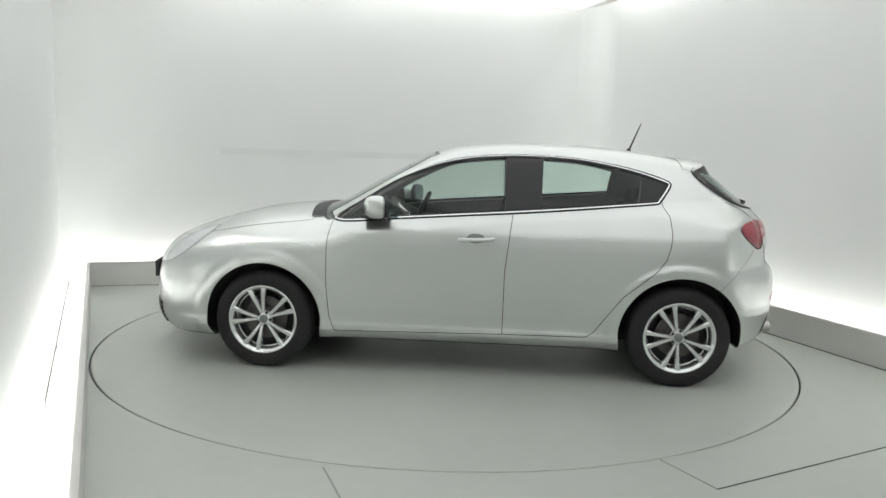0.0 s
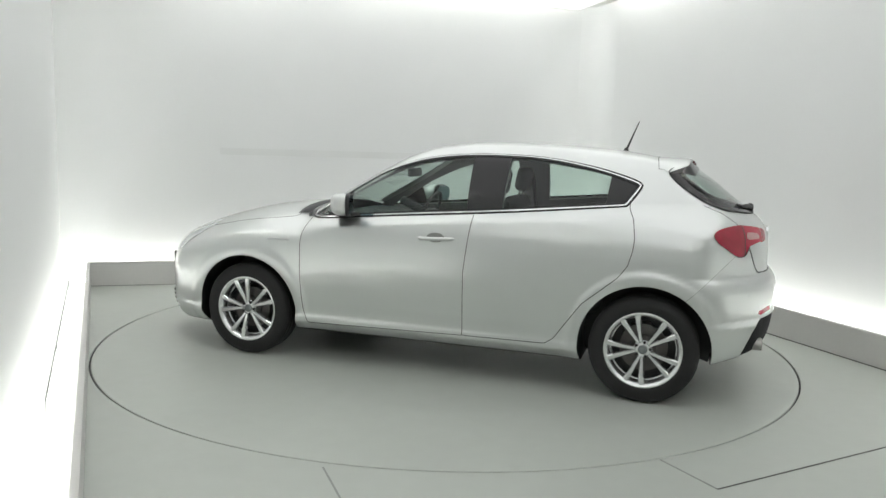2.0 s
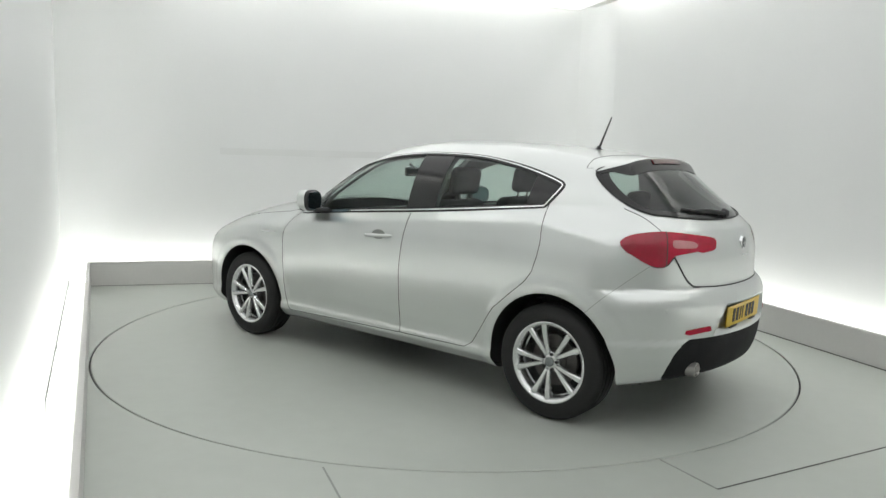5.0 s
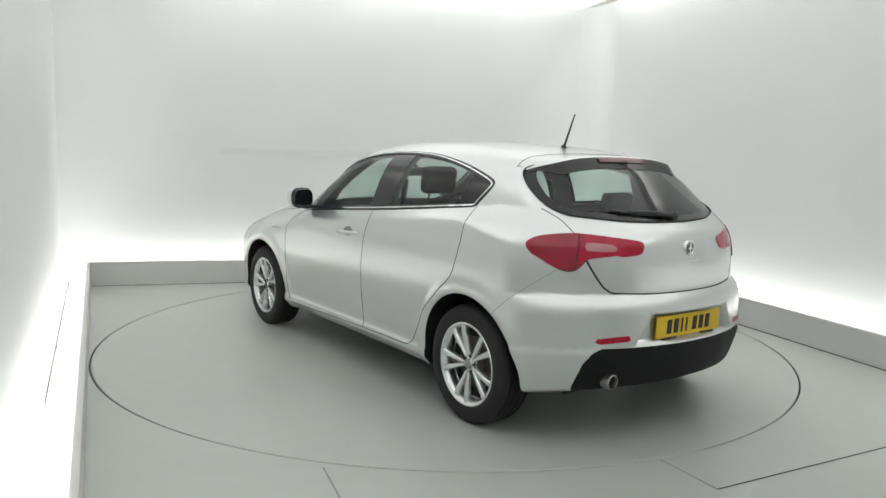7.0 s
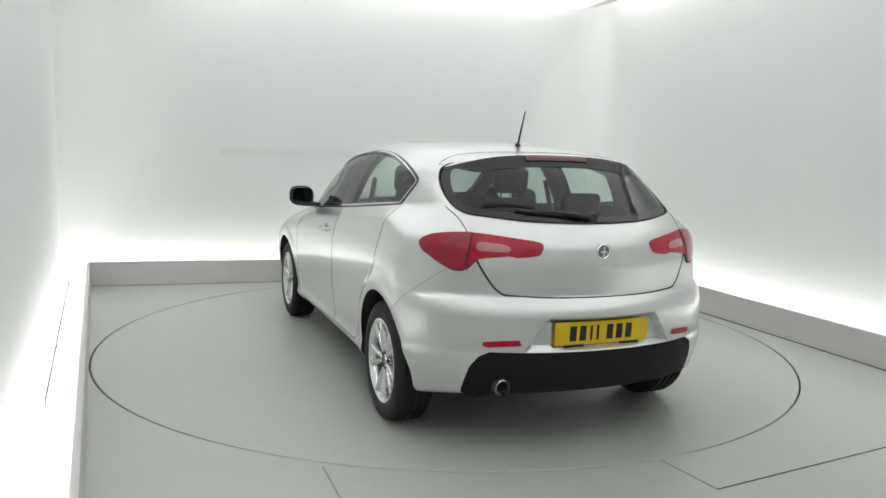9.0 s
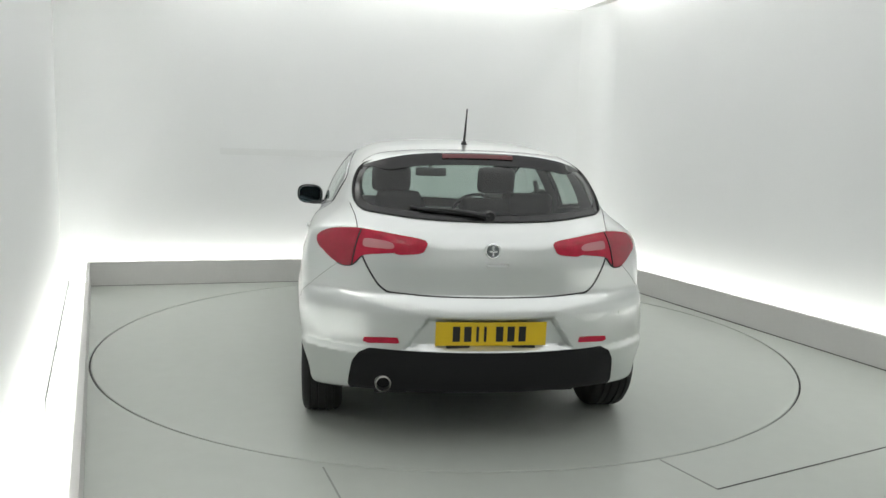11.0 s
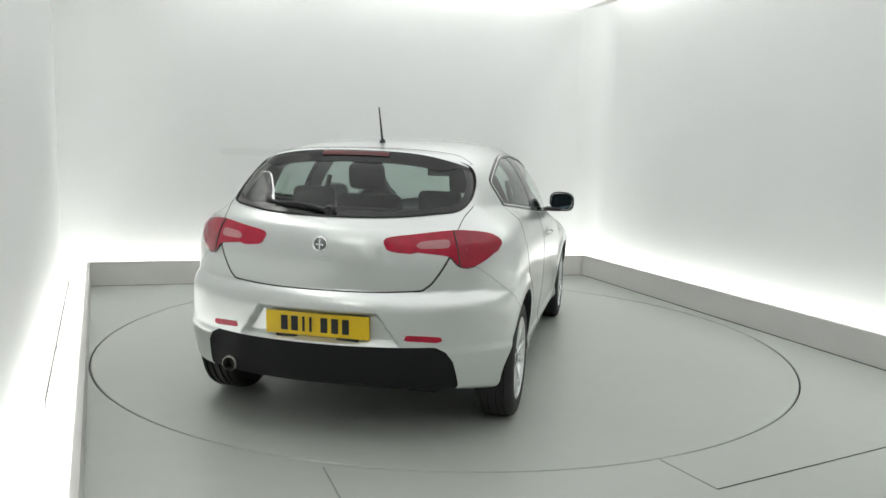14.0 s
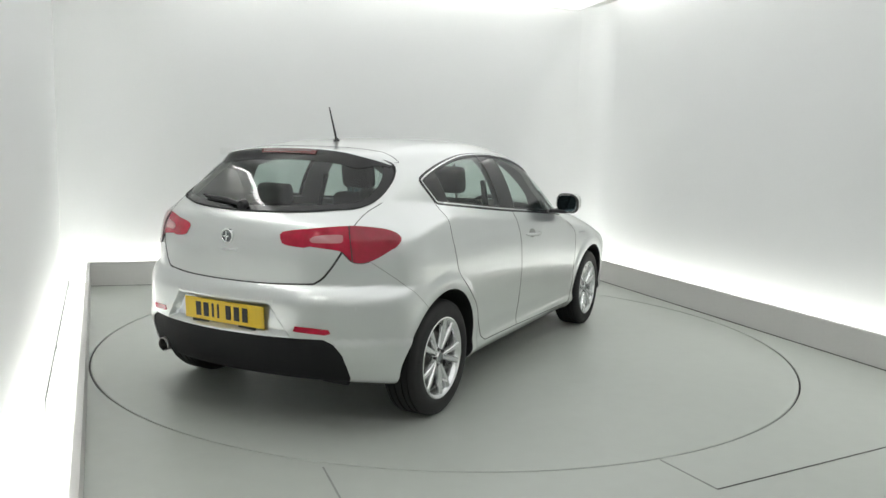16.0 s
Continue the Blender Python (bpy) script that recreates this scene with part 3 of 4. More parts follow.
def build_car():
    car = tagged(new("hatchback_car"), "silver metallic five-door hatchback standing on the turntable", "car")
    pts, faces = skin_mesh()
    verts = [v for v in pts]
    labels = ["shell"] * len(faces)

    def cut(field, allowed, name):
        nonlocal faces, labels
        faces, labels = cut_skin(verts, faces, labels, field, allowed, name)
    for level in (0.275, 0.295, 0.325, 0.97):
        cut(lambda p: np.maximum(p[:, 2] - level, np.abs(p[:, 0]) - 1.9), {"shell"}, "below")
        labels = ["shell"] * len(labels)
    for s, tag in ((1, "L"), (-1, "R")):
        for cx, r in ((1.317, 0.372), (-1.317, 0.378)):
            cut(arch_field(cx, r, s), {"shell"}, "hole")
    cut(rear_field(REAR_GLASS, -1.35), {"shell"}, "rear_window")
    cut(rear_field(REAR_CLEAR, -1.35), {"rear_window"}, "clear_rear")
    for s, tag in ((1, "L"), (-1, "R")):
        cut(lamp_field(LAMP, s), {"shell"}, "lamp" + tag)
        cut(lamp_field(LAMP_PALE, s), {"lamp" + tag}, "pale" + tag)
        cut(lamp_field(LAMP_OUTER, s), {"lamp" + tag}, "outer" + tag)
        cut(side_field(WINDOW, s), {"shell"}, "glass" + tag)
        cut(side_field([(-0.215, 0.9), (-0.205, 1.5), (-0.45, 1.5), (-0.43, 0.9)], s), {"glass" + tag}, "pillar" + tag)
        cut(side_field([(-1.02, 0.9), (-1.09, 1.5), (-1.5, 1.5), (-1.5, 0.9)], s), {"glass" + tag}, "corner" + tag)
        cut(side_field([(-0.3, 0.9), (-0.3, 1.5), (-1.5, 1.5), (-1.5, 0.9)], s), {"glass" + tag}, "rglass" + tag)
        cut(side_field(FRONT_DOOR, s), {"shell"}, "fdoor" + tag)
        cut(side_field(REAR_DOOR, s), {"shell"}, "rdoor" + tag)
        cut(side_field(HEADLAMP, s, y0=0.35), {"shell"}, "head" + tag)
    cut(rear_field(TAILGATE, -1.35), {"shell"}, "tailgate")
    cut(rear_field(DIFFUSER, -1.5), {"shell"}, "diffuser")
    hollow = lambda d: (lambda p: np.maximum(plate_hollow(np.abs(p[:, 1]), p[:, 2]) + d, p[:, 0] + 1.7))
    cut(hollow(0.0), {"shell"}, "niche")
    cut(hollow(0.022), {"niche"}, "niche_floor")
    cut(top_field(SCREEN, 0.95), {"shell"}, "screen")
    cut(top_field(BONNET, 0.6), {"shell"}, "bonnet")
    cut(lambda p: p[:, 2] - (bottom_line(p[:, 0]) + 0.012), {"shell"}, "under")
    cut(lambda p: np.maximum(p[:, 0] + 1.50, p[:, 2] - np.minimum(0.62 - 1.0 * (p[:, 0] + 1.53), 0.93)), {"shell"}, "rbumper")
    cut(lambda p: np.maximum(1.72 - p[:, 0], p[:, 2] - 0.66), {"shell"}, "fbumper")
    cut(lambda p: np.maximum(np.abs(p[:, 0]) - 0.97, p[:, 2] - 0.29), {"shell"}, "sill")
    cut(lambda p: np.maximum(np.maximum(p[:, 0] - 0.30, 1.30 - p[:, 2]), np.abs(p[:, 1]) - 0.60), {"shell"}, "roof")
    V = np.array(verts)
    V[len(pts):] = onto_skin(V[len(pts):], 3)
    N = body_normal(V)

    def sub(names, offset=0.0, back=False, where=None):
        used, fs = {}, []
        for f, l in zip(faces, labels):
            if l in names and (where is None or where(V[list(f)].mean(0))):
                g = tuple(used.setdefault(i, len(used)) for i in f)
                fs.append(g[::-1] if back else g)
        ids = np.array(list(used), int)
        return V[ids] + N[ids] * offset, fs, N[ids] * (-1 if back else 1)

    def piece(name, names, material, label="", parent=car, offset=0.0, back=False, where=None):
        v, f, n = sub(names, offset, back, where)
        return mesh_object(name, v, f, material, parent, label, normals=n)
    for s in (1, -1):
        piece("front_wing", {"shell"}, PAINT, where=lambda c: c[0] > 0.85 and c[1] * s >= 0)
        piece("quarter_panel", {"shell"}, PAINT, where=lambda c: c[0] <= 0.85 and c[1] * s >= 0)
        piece("side_sill", {"sill"}, PAINT, where=lambda c: c[1] * s >= 0)
    piece("roof", {"roof"}, PAINT)
    bonnet = piece("bonnet", {"bonnet"}, PAINT)
    tailgate = piece("tailgate", {"tailgate"}, PAINT)
    bumper = piece("rear_bumper", {"rbumper"}, PAINT)
    piece("plate_recess", {"niche", "niche_floor"}, PAINT, parent=bumper)
    piece("rear_diffuser", {"diffuser"}, DIFFUSER_PLASTIC, "rough black plastic lower bumper", parent=bumper, offset=-0.004)
    piece("front_bumper", {"fbumper"}, PAINT)
    piece("underbody", {"under"}, BLACK, "black underside")
    piece("windscreen", {"screen"}, GLASS, "clear tinted windscreen", offset=-0.002)
    piece("rear_window", {"clear_rear"}, REARGLASS, "dark tinted rear window", parent=tailgate, offset=-0.002)
    piece("window_border", {"rear_window"}, GLOSSBLACK, "black border of the rear window", parent=tailgate, offset=-0.002)
    doors = {}
    for tag in "LR":
        doors["f" + tag] = piece("front_door", {"fdoor" + tag}, PAINT)
        doors["r" + tag] = piece("rear_door", {"rdoor" + tag}, PAINT)
        piece("window_pane", {"glass" + tag}, GLASS, "green-tinted side window", parent=doors["f" + tag], offset=-0.004)
        piece("window_pane", {"rglass" + tag}, GLASS, "green-tinted side window", parent=doors["r" + tag], offset=-0.004)
        piece("door_pillar", {"pillar" + tag}, GLOSSBLACK, "black door pillar trim", offset=-0.002)
        piece("corner_trim", {"corner" + tag}, GLOSSBLACK, "black trim behind the rear window", parent=doors["r" + tag], offset=-0.002)
        lamp = piece("tail_lamp", {"lamp" + tag}, REDLENS, "red wraparound tail lamp", offset=0.003)
        piece("outer_lens", {"outer" + tag}, DEEPLENS, "deep red outer lens round the corner", parent=lamp, offset=0.005)
        piece("reversing_lens", {"pale" + tag}, PALELENS, "pale reversing lens", parent=lamp, offset=0.004)
        piece("headlamp", {"head" + tag}, CLEARLENS, "clear swept-back headlamp", offset=0.003)
    # inner lining, so that pillars and doors have thickness
    upper = {"shell", "roof", "tailgate", "pillarL", "pillarR", "cornerL", "cornerR", "fdoorL", "fdoorR", "rdoorL", "rdoorR"}
    used, fs = {}, []
    for f, l in zip(faces, labels):
        c = V[list(f)].mean(0)
        if l in upper and c[2] > 0.55 and -1.95 < c[0] < 1.0:
            fs.append(tuple(used.setdefault(i, len(used)) for i in f)[::-1])
    ids = np.array(list(used), int)
    mesh_object("cabin_lining", V[ids] - N[ids] * 0.035, fs, HEADLINER, car, "grey cabin lining", normals=-N[ids])
    # edges between named areas
    owner = {}
    for f, l in zip(faces, labels):
        for k, i in enumerate(f):
            j = f[(k + 1) % len(f)]
            owner.setdefault((min(i, j), max(i, j)), []).append(l)
    painted = {"shell", "fdoorL", "fdoorR", "rdoorL", "rdoorR", "tailgate", "bonnet"}
    gaps, bright, lampgap, arch, screen, faint, shut = [], [], [], [], [], [], []
    for e, ls in owner.items():
        if len(ls) != 2 or ls[0] == ls[1]:
            continue
        a = set(ls)
        low = min(V[e[0]][2], V[e[1]][2])
        if a & {"glassL", "glassR", "rglassL", "rglassR", "pillarL", "pillarR", "cornerL", "cornerR"}:
            if a & painted:
                bright.append(e)
        elif "hole" in a:
            arch.append(e)
        elif a & {"lampL", "lampR", "outerL", "outerR", "rear_window", "headL", "headR"} and not a & {"paleL", "paleR", "clear_rear"}:
            if a & {"headL", "headR"} or (a & {"lampL", "lampR", "outerL", "outerR"} and a & painted):
                faint.append(e)
            else:
                lampgap.append(e)
        elif "screen" in a:
            screen.append(e)
        elif a <= painted and low < 1.15:
            gaps.append(e)
        elif a & {"fdoorL", "fdoorR", "rdoorL", "rdoorR"} and a & {"sill"}:
            gaps.append(e)
        elif a == {"shell", "rbumper"}:
            faint.append(e)
        elif a == {"tailgate", "rbumper"}:
            shut.append(e)
    for name, es, lift, width, mat, lab in (("bumper_gap", faint, 0.0008, 0.003, PALE_GAP_AND_SHADE, "fine seam between body parts"),
                                            ("panel_gap", gaps, 0.0010, 0.005, GAP, "dark gap between the body panels"),
                                            ("tailgate_gap", shut, 0.0012, 0.011, GAP, "dark gap under the tailgate"),
                                            ("window_moulding", bright, 0.006, 0.010, CHROME, "bright chrome window moulding"),
                                            ("lens_gap", lampgap, 0.0065, 0.006, GAP, "dark gap round lamps and rear window"),
                                            ("screen_seal", screen, 0.0008, 0.02, BLACK, "black windscreen seal")):
        for s in (1, -1):
            one = [e for e in es if V[e[0]][1] * s > 0 or (s > 0 and V[e[0]][1] == 0)]
            for chain in chains_of(one):
                v, f = ribbon(chain, V, lift, width)
                mesh_object(name, v, f, mat, car, lab, smooth=False)
    for s in (1, -1):
        v, f = ribbon([e for e in bright if V[e[0]][1] * s > 0], V, 0.003, 0.036)
        mesh_object("window_seal", v, f, GLOSSBLACK, car, "black rubber window seal", smooth=False)
    # inner lip and liner of each wheel arch
    for cx, r in ((1.317, 0.372), (-1.317, 0.378)):
        for s in (1, -1):
            bm = bmesh.new()
            prof = [(r + 0.003, 0.895), (r + 0.004, 0.84), (r + 0.012, 0.80), (r + 0.010, 0.52), (0.05, 0.52)]
            lathe(bm, [(a, b * s) for a, b in prof], 40, a0=radians(-18), a1=radians(198))
            bmesh.ops.translate(bm, verts=bm.verts, vec=(cx, 0, 0.315))
            # keep the lip under the skin
            for v in bm.verts:
                if abs(v.co.y) > 0.8:
                    q = np.array([[v.co.x, 0.0, v.co.z]])
                    lo, hi = 0.4, 1.0
                    for _ in range(20):
                        mid = (lo + hi) / 2
                        q[0, 1] = mid * s
                        lo, hi = (mid, hi) if body_distance(q)[0] < 0 else (lo, mid)
                    v.co.y = s * (lo - (0.001 if abs(v.co.y) > 0.87 else 0.04))
            part("wheel_arch_liner", bm, BLACK, car, "black wheel arch liner")
    build_tail(car, tailgate, bumper)
    build_sides(car, doors)
    build_cabin(car)
    wheel = build_wheel(car)
    for x, y, a in ((1.317, 0.79, 13), (-1.317, 0.785, 24), (1.317, -0.79, 15), (-1.317, -0.785, 50)):
        m = pose(x, y, 0.315, 0, 0, 0 if y > 0 else 180) @ pose(0, 0, 0, 0, a, 0)
        if wheel.get("set"):
            w = copy_thing(wheel, m)
        else:
            wheel.matrix_basis, wheel["set"] = m, 1
    return car


def skin_x(y, z):
    """The rear skin's x at y, z."""
    lo, hi = -2.3, -1.2
    for _ in range(30):
        mid = (lo + hi) / 2
        if body_distance(np.array([[mid, y, z]]))[0] < 0:
            hi = mid
        else:
            lo = mid
    return lo


def skin_y(x, z, s=1):
    lo, hi = 0.3, 1.1
    for _ in range(30):
        mid = (lo + hi) / 2
        if body_distance(np.array([[x, mid * s, z]]))[0] < 0:
            lo = mid
        else:
            hi = mid
    return lo


def skin_z(x, y):
    lo, hi = 0.8, 1.6
    for _ in range(30):
        mid = (lo + hi) / 2
        if body_distance(np.array([[x, y, mid]]))[0] < 0:
            lo = mid
        else:
            hi = mid
    return lo


def rear_patch(bm, outline, lift, depth=0.01):
    """A raised pad on the rear skin with the given y, z outline."""
    top, low = [], []
    for y, z in outline:
        x = skin_x(y, z)
        top.append(bm.verts.new((x - lift, y, z)))
        low.append(bm.verts.new((x + depth, y, z)))
    bm.faces.new(top)
    n = len(top)
    for i in range(n):
        bm.faces.new((top[i], low[i], low[(i + 1) % n], top[(i + 1) % n]))


def build_tail(car, tailgate, bumper):
    # spoiler: a lid that carries the roof on to a thin edge, with a gloss black face down to the glass
    ys = np.linspace(-0.588, 0.588, 49)

    def edge(y):
        w = np.clip((abs(y) - 0.44) / 0.148, 0, 1)
        w = w * w * (3 - 2 * w)
        z = 1.420 - 0.085 * y * y - 0.42 * y ** 4
        return (-1.508 + 0.06 * y * y) * (1 - w) + (skin_x(y, z) - 0.003) * w, z, 0.066 * (1 - w) + 0.012 * w
    lid_v, lid_f, black_v, black_f, seam = [], [], [], [], []
    for y in ys:
        xt, zt, h = edge(y)
        xa = -1.315 - 0.10 * abs(y) ** 3
        za = skin_z(xa, y)
        for k in range(10):
            t = k / 9
            lid_v.append((xa + (xt - xa) * t, y, za + 0.0015 + (zt - za) * (t * t * 0.3 + t * 0.7)))
        lid_v.append((xt - 0.004, y, zt - 0.004))
        zg = zt - h
        xg = skin_x(y, zg) - 0.002
        for t, out in ((0, 0), (0.12, 0.05), (0.35, 0.04), (0.7, 0.0), (1, 0.0)):
            black_v.append((xt - 0.004 + (xg - xt + 0.004) * t - out * h, y, zt - 0.004 + (zg - zt + 0.004) * t))
        seam.append((xa + 0.004, y, skin_z(xa + 0.004, y) + 0.0005))
    for side in (1, -1):                                # the gap goes on down to the glass's upper corner
        far = [tuple(onto_skin([[-1.335 - 0.10 * t, side * (0.588 + 0.016 * t), 1.385 - 0.055 * t]])[0]) for t in (0.3, 0.65, 1.0)]
        seam = seam + far if side > 0 else far[::-1] + seam
    for i in range(len(ys) - 1):
        for k in range(10):
            a = i * 11 + k
            lid_f.append((a, a + 1, a + 12, a + 11))
        for k in range(4):
            a = i * 5 + k
            black_f.append((a, a + 1, a + 6, a + 5))
    spoiler = mesh_object("spoiler", lid_v, lid_f, PAINT, tailgate, "silver roof spoiler")
    mesh_object("spoiler_edge", black_v, black_f, GLOSSBLACK, spoiler, "gloss black spoiler face")
    bm = bmesh.new()
    tube(bm, seam, 0.002, 6)
    part("roof_gap", bm, GAP, tailgate, "dark gap between roof and tailgate")
    bm = bmesh.new()
    lens = []
    for y in np.linspace(-0.185, 0.185, 13):
        xt, zt, h = edge(y)
        xg = skin_x(y, zt - h)
        at = lambda t, out: bm.verts.new((xt - 0.006 + (xg - xt + 0.006) * t - out, y, zt - 0.005 - (h - 0.005) * t))
        lens.append([at(0.02, 0.002), at(0.08, 0.012), at(0.42, 0.010), at(0.48, 0.001)])
    for p, q in zip(lens, lens[1:]):
        for k in range(3):
            bm.faces.new((p[k], p[k + 1], q[k + 1], q[k]))
    bm.faces.new(lens[0]), bm.faces.new(lens[-1][::-1])
    part("brake_lamp", bm, surface("dark_red_lens", (0.10, 0.008, 0.010), 0.2, coat=0.4), spoiler, "dark red high brake lamp")
    # wiper
    bm = bmesh.new()
    px = skin_x(0.0, 1.115)
    lathe(bm, [(0.0, -0.03), (0.022, -0.03), (0.03, -0.012), (0.03, 0.0)], 20)
    bmesh.ops.rotate(bm, verts=bm.verts, cent=(0, 0, 0), matrix=Matrix.Rotation(radians(-90), 3, "Z"))
    bmesh.ops.translate(bm, verts=bm.verts, vec=(px, -0.0, 1.118))
    arm = []
    for t in np.linspace(0, 1, 8):
        y, z = 0.33 * t, 1.118 + 0.026 * t + 0.01 * math.sin(math.pi * t)
        arm.append((skin_x(y, z) - 0.026 + 0.010 * t, y, z))
    tube(bm, arm, [0.013 - 0.007 * k / 7 for k in range(8)], 8)
    wiper = part("rear_wiper", bm, BLACK, tailgate, "black rear wiper")
    bm = bmesh.new()
    tube(bm, [(skin_x(y, z) - 0.010, y, z) for y, z in ((0.05, 1.124), (0.15, 1.129), (0.26, 1.137), (0.37, 1.152))], 0.008, 6)
    part("blade", bm, BLACK, wiper)
    # round badge and small bar of lettering
    bx = skin_x(0, 0.968)
    for name, prof, mat in (("badge_ring", [(0.029, 0.004), (0.029, 0.010), (0.033, 0.013), (0.038, 0.010), (0.039, -0.004)], CHROME),
                            ("badge_face", [(0.0, 0.008), (0.029, 0.008)], BADGE)):
        bm = bmesh.new()
        lathe(bm, prof, 32)
        bmesh.ops.transform(bm, matrix=pose(bx, 0, 0.968, 0, 4, 90), verts=bm.verts)
        part(name, bm, mat, tailgate)
    bm = bmesh.new()
    box(bm, bx - 0.008, -0.004, 0.945, bx - 0.010 - 0.004, 0.004, 0.992, 0.001)
    box(bm, bx - 0.008, -0.018, 0.963, bx - 0.010 - 0.004, 0.018, 0.971, 0.001)
    part("badge_cross", bm, CHROME, tailgate)
    bm = bmesh.new()
    rear_patch(bm, [(-0.075, 0.898), (0.03, 0.898), (0.03, 0.908), (-0.075, 0.908)], 0.003)
    part("lettering_bar", bm, CHROME, tailgate, "small bright lettering bar")
    # number plate: plain bars stand for its characters
    plate_x = skin_x(0, 0.585) - 0.004
    bm = bmesh.new()
    lean = pose(plate_x, 0, 0.585, 0, -3, 0)
    rows = []
    for y in np.linspace(-0.262, 0.262, 15):
        rows.append((0.06 * y * y, y))
    for (x0, y0), (x1, y1) in zip(rows, rows[1:]):
        for q in (((x0 - 0.006, y0, -0.056), (x1 - 0.006, y1, -0.056), (x1 - 0.006, y1, 0.056), (x0 - 0.006, y0, 0.056)),
                  ((x0, y0, -0.056), (x0, y0, 0.056), (x1, y1, 0.056), (x1, y1, -0.056)),
                  ((x0 - 0.006, y0, 0.056), (x1 - 0.006, y1, 0.056), (x1, y1, 0.056), (x0, y0, 0.056)),
                  ((x0, y0, -0.056), (x1, y1, -0.056), (x1 - 0.006, y1, -0.056), (x0 - 0.006, y0, -0.056))):
            bm.faces.new([bm.verts.new(v) for v in q])
    bmesh.ops.remove_doubles(bm, verts=bm.verts, dist=0.0001)
    bmesh.ops.transform(bm, matrix=lean, verts=bm.verts)
    plate = part("number_plate", bm, PLATE, bumper, "yellow rear number plate with plain dark bars")
    for y in (0.165, 0.112, 0.066, 0.030, -0.038, -0.092, -0.146):
        bm = bmesh.new()
        w = 0.006 if y in (0.066, 0.030) else 0.017
        x = 0.06 * y * y - 0.0065
        box(bm, x - 0.002, y - w, -0.036, x + 0.002, y + w, 0.036)
        bmesh.ops.transform(bm, matrix=lean, verts=bm.verts)
        part("plate_bar", bm, PLATEINK, plate, smooth=False)
    for y in (0.155, -0.155):
        bm = bmesh.new()
        box(bm, plate_x - 0.005, y - 0.055, 0.516, plate_x + 0.02, y + 0.055, 0.530, 0.003)
        part("plate_clip", bm, BLACK, plate, "black clip under the plate")
    # reflectors, parking sensors
    for s in (1, -1):
        bm = bmesh.new()
        rear_patch(bm, [(s * y, z) for y, z in ((0.425, 0.540), (0.44, 0.535), (0.57, 0.525), (0.592, 0.533), (0.585, 0.551), (0.51, 0.559), (0.435, 0.563))], 0.004)
        part("reflector", bm, REDLENS, bumper, "slim red bumper reflector")
        for y, z in ((0.31, 0.672), (0.68, 0.655)):
            bm = bmesh.new()
            rear_patch(bm, [(s * (y + 0.011 * math.cos(a)), z + 0.011 * math.sin(a)) for a in np.linspace(0, 2 * math.pi, 15)[:-1]], 0.002)
            part("parking_sensor", bm, PAINT, bumper)
    # exhaust
    bm = bmesh.new()
    lathe(bm, [(0.030, 0.22), (0.030, -0.005), (0.033, -0.012), (0.038, -0.008), (0.038, 0.25)], 28)
    bmesh.ops.transform(bm, matrix=pose(-1.972, 0.495, 0.333, 0, 0, -90), verts=bm.verts)
    ex = part("exhaust_pipe", bm, EXHAUST, car, "round steel exhaust pipe")
    bm = bmesh.new()
    lathe(bm, [(0.0, 0.12), (0.031, 0.12)], 24)
    bmesh.ops.transform(bm, matrix=pose(-1.972, 0.495, 0.333, 0, 0, -90), verts=bm.verts)
    part("pipe_bore", bm, GAP, ex)
    # aerial
    z0 = skin_z(-1.09, 0)
    bm = bmesh.new()
    lathe(bm, [(0.0, 0.022), (0.010, 0.020), (0.016, 0.008), (0.022, -0.004)], 20)
    bmesh.ops.rotate(bm, verts=bm.verts, cent=(0, 0, 0), matrix=Matrix.Rotation(radians(90), 3, "X"))
    bmesh.ops.translate(bm, verts=bm.verts, vec=(-1.085, 0, z0))
    base = part("aerial_base", bm, BLACK, car, "black rubber aerial base")
    bm = bmesh.new()
    tube(bm, [(-1.088, 0, z0 + 0.01), (-1.115, 0, z0 + 0.08), (-1.162, 0, z0 + 0.198)], [0.0075, 0.006, 0.0035], 10)
    part("aerial_mast", bm, BLACK, base)


def sweep(bm):
    """Turns a mirror's outer end backwards, so that its glass faces the driver."""
    for v in bm.verts:
        v.co.x -= 0.32 * (abs(v.co.y) - 0.930)


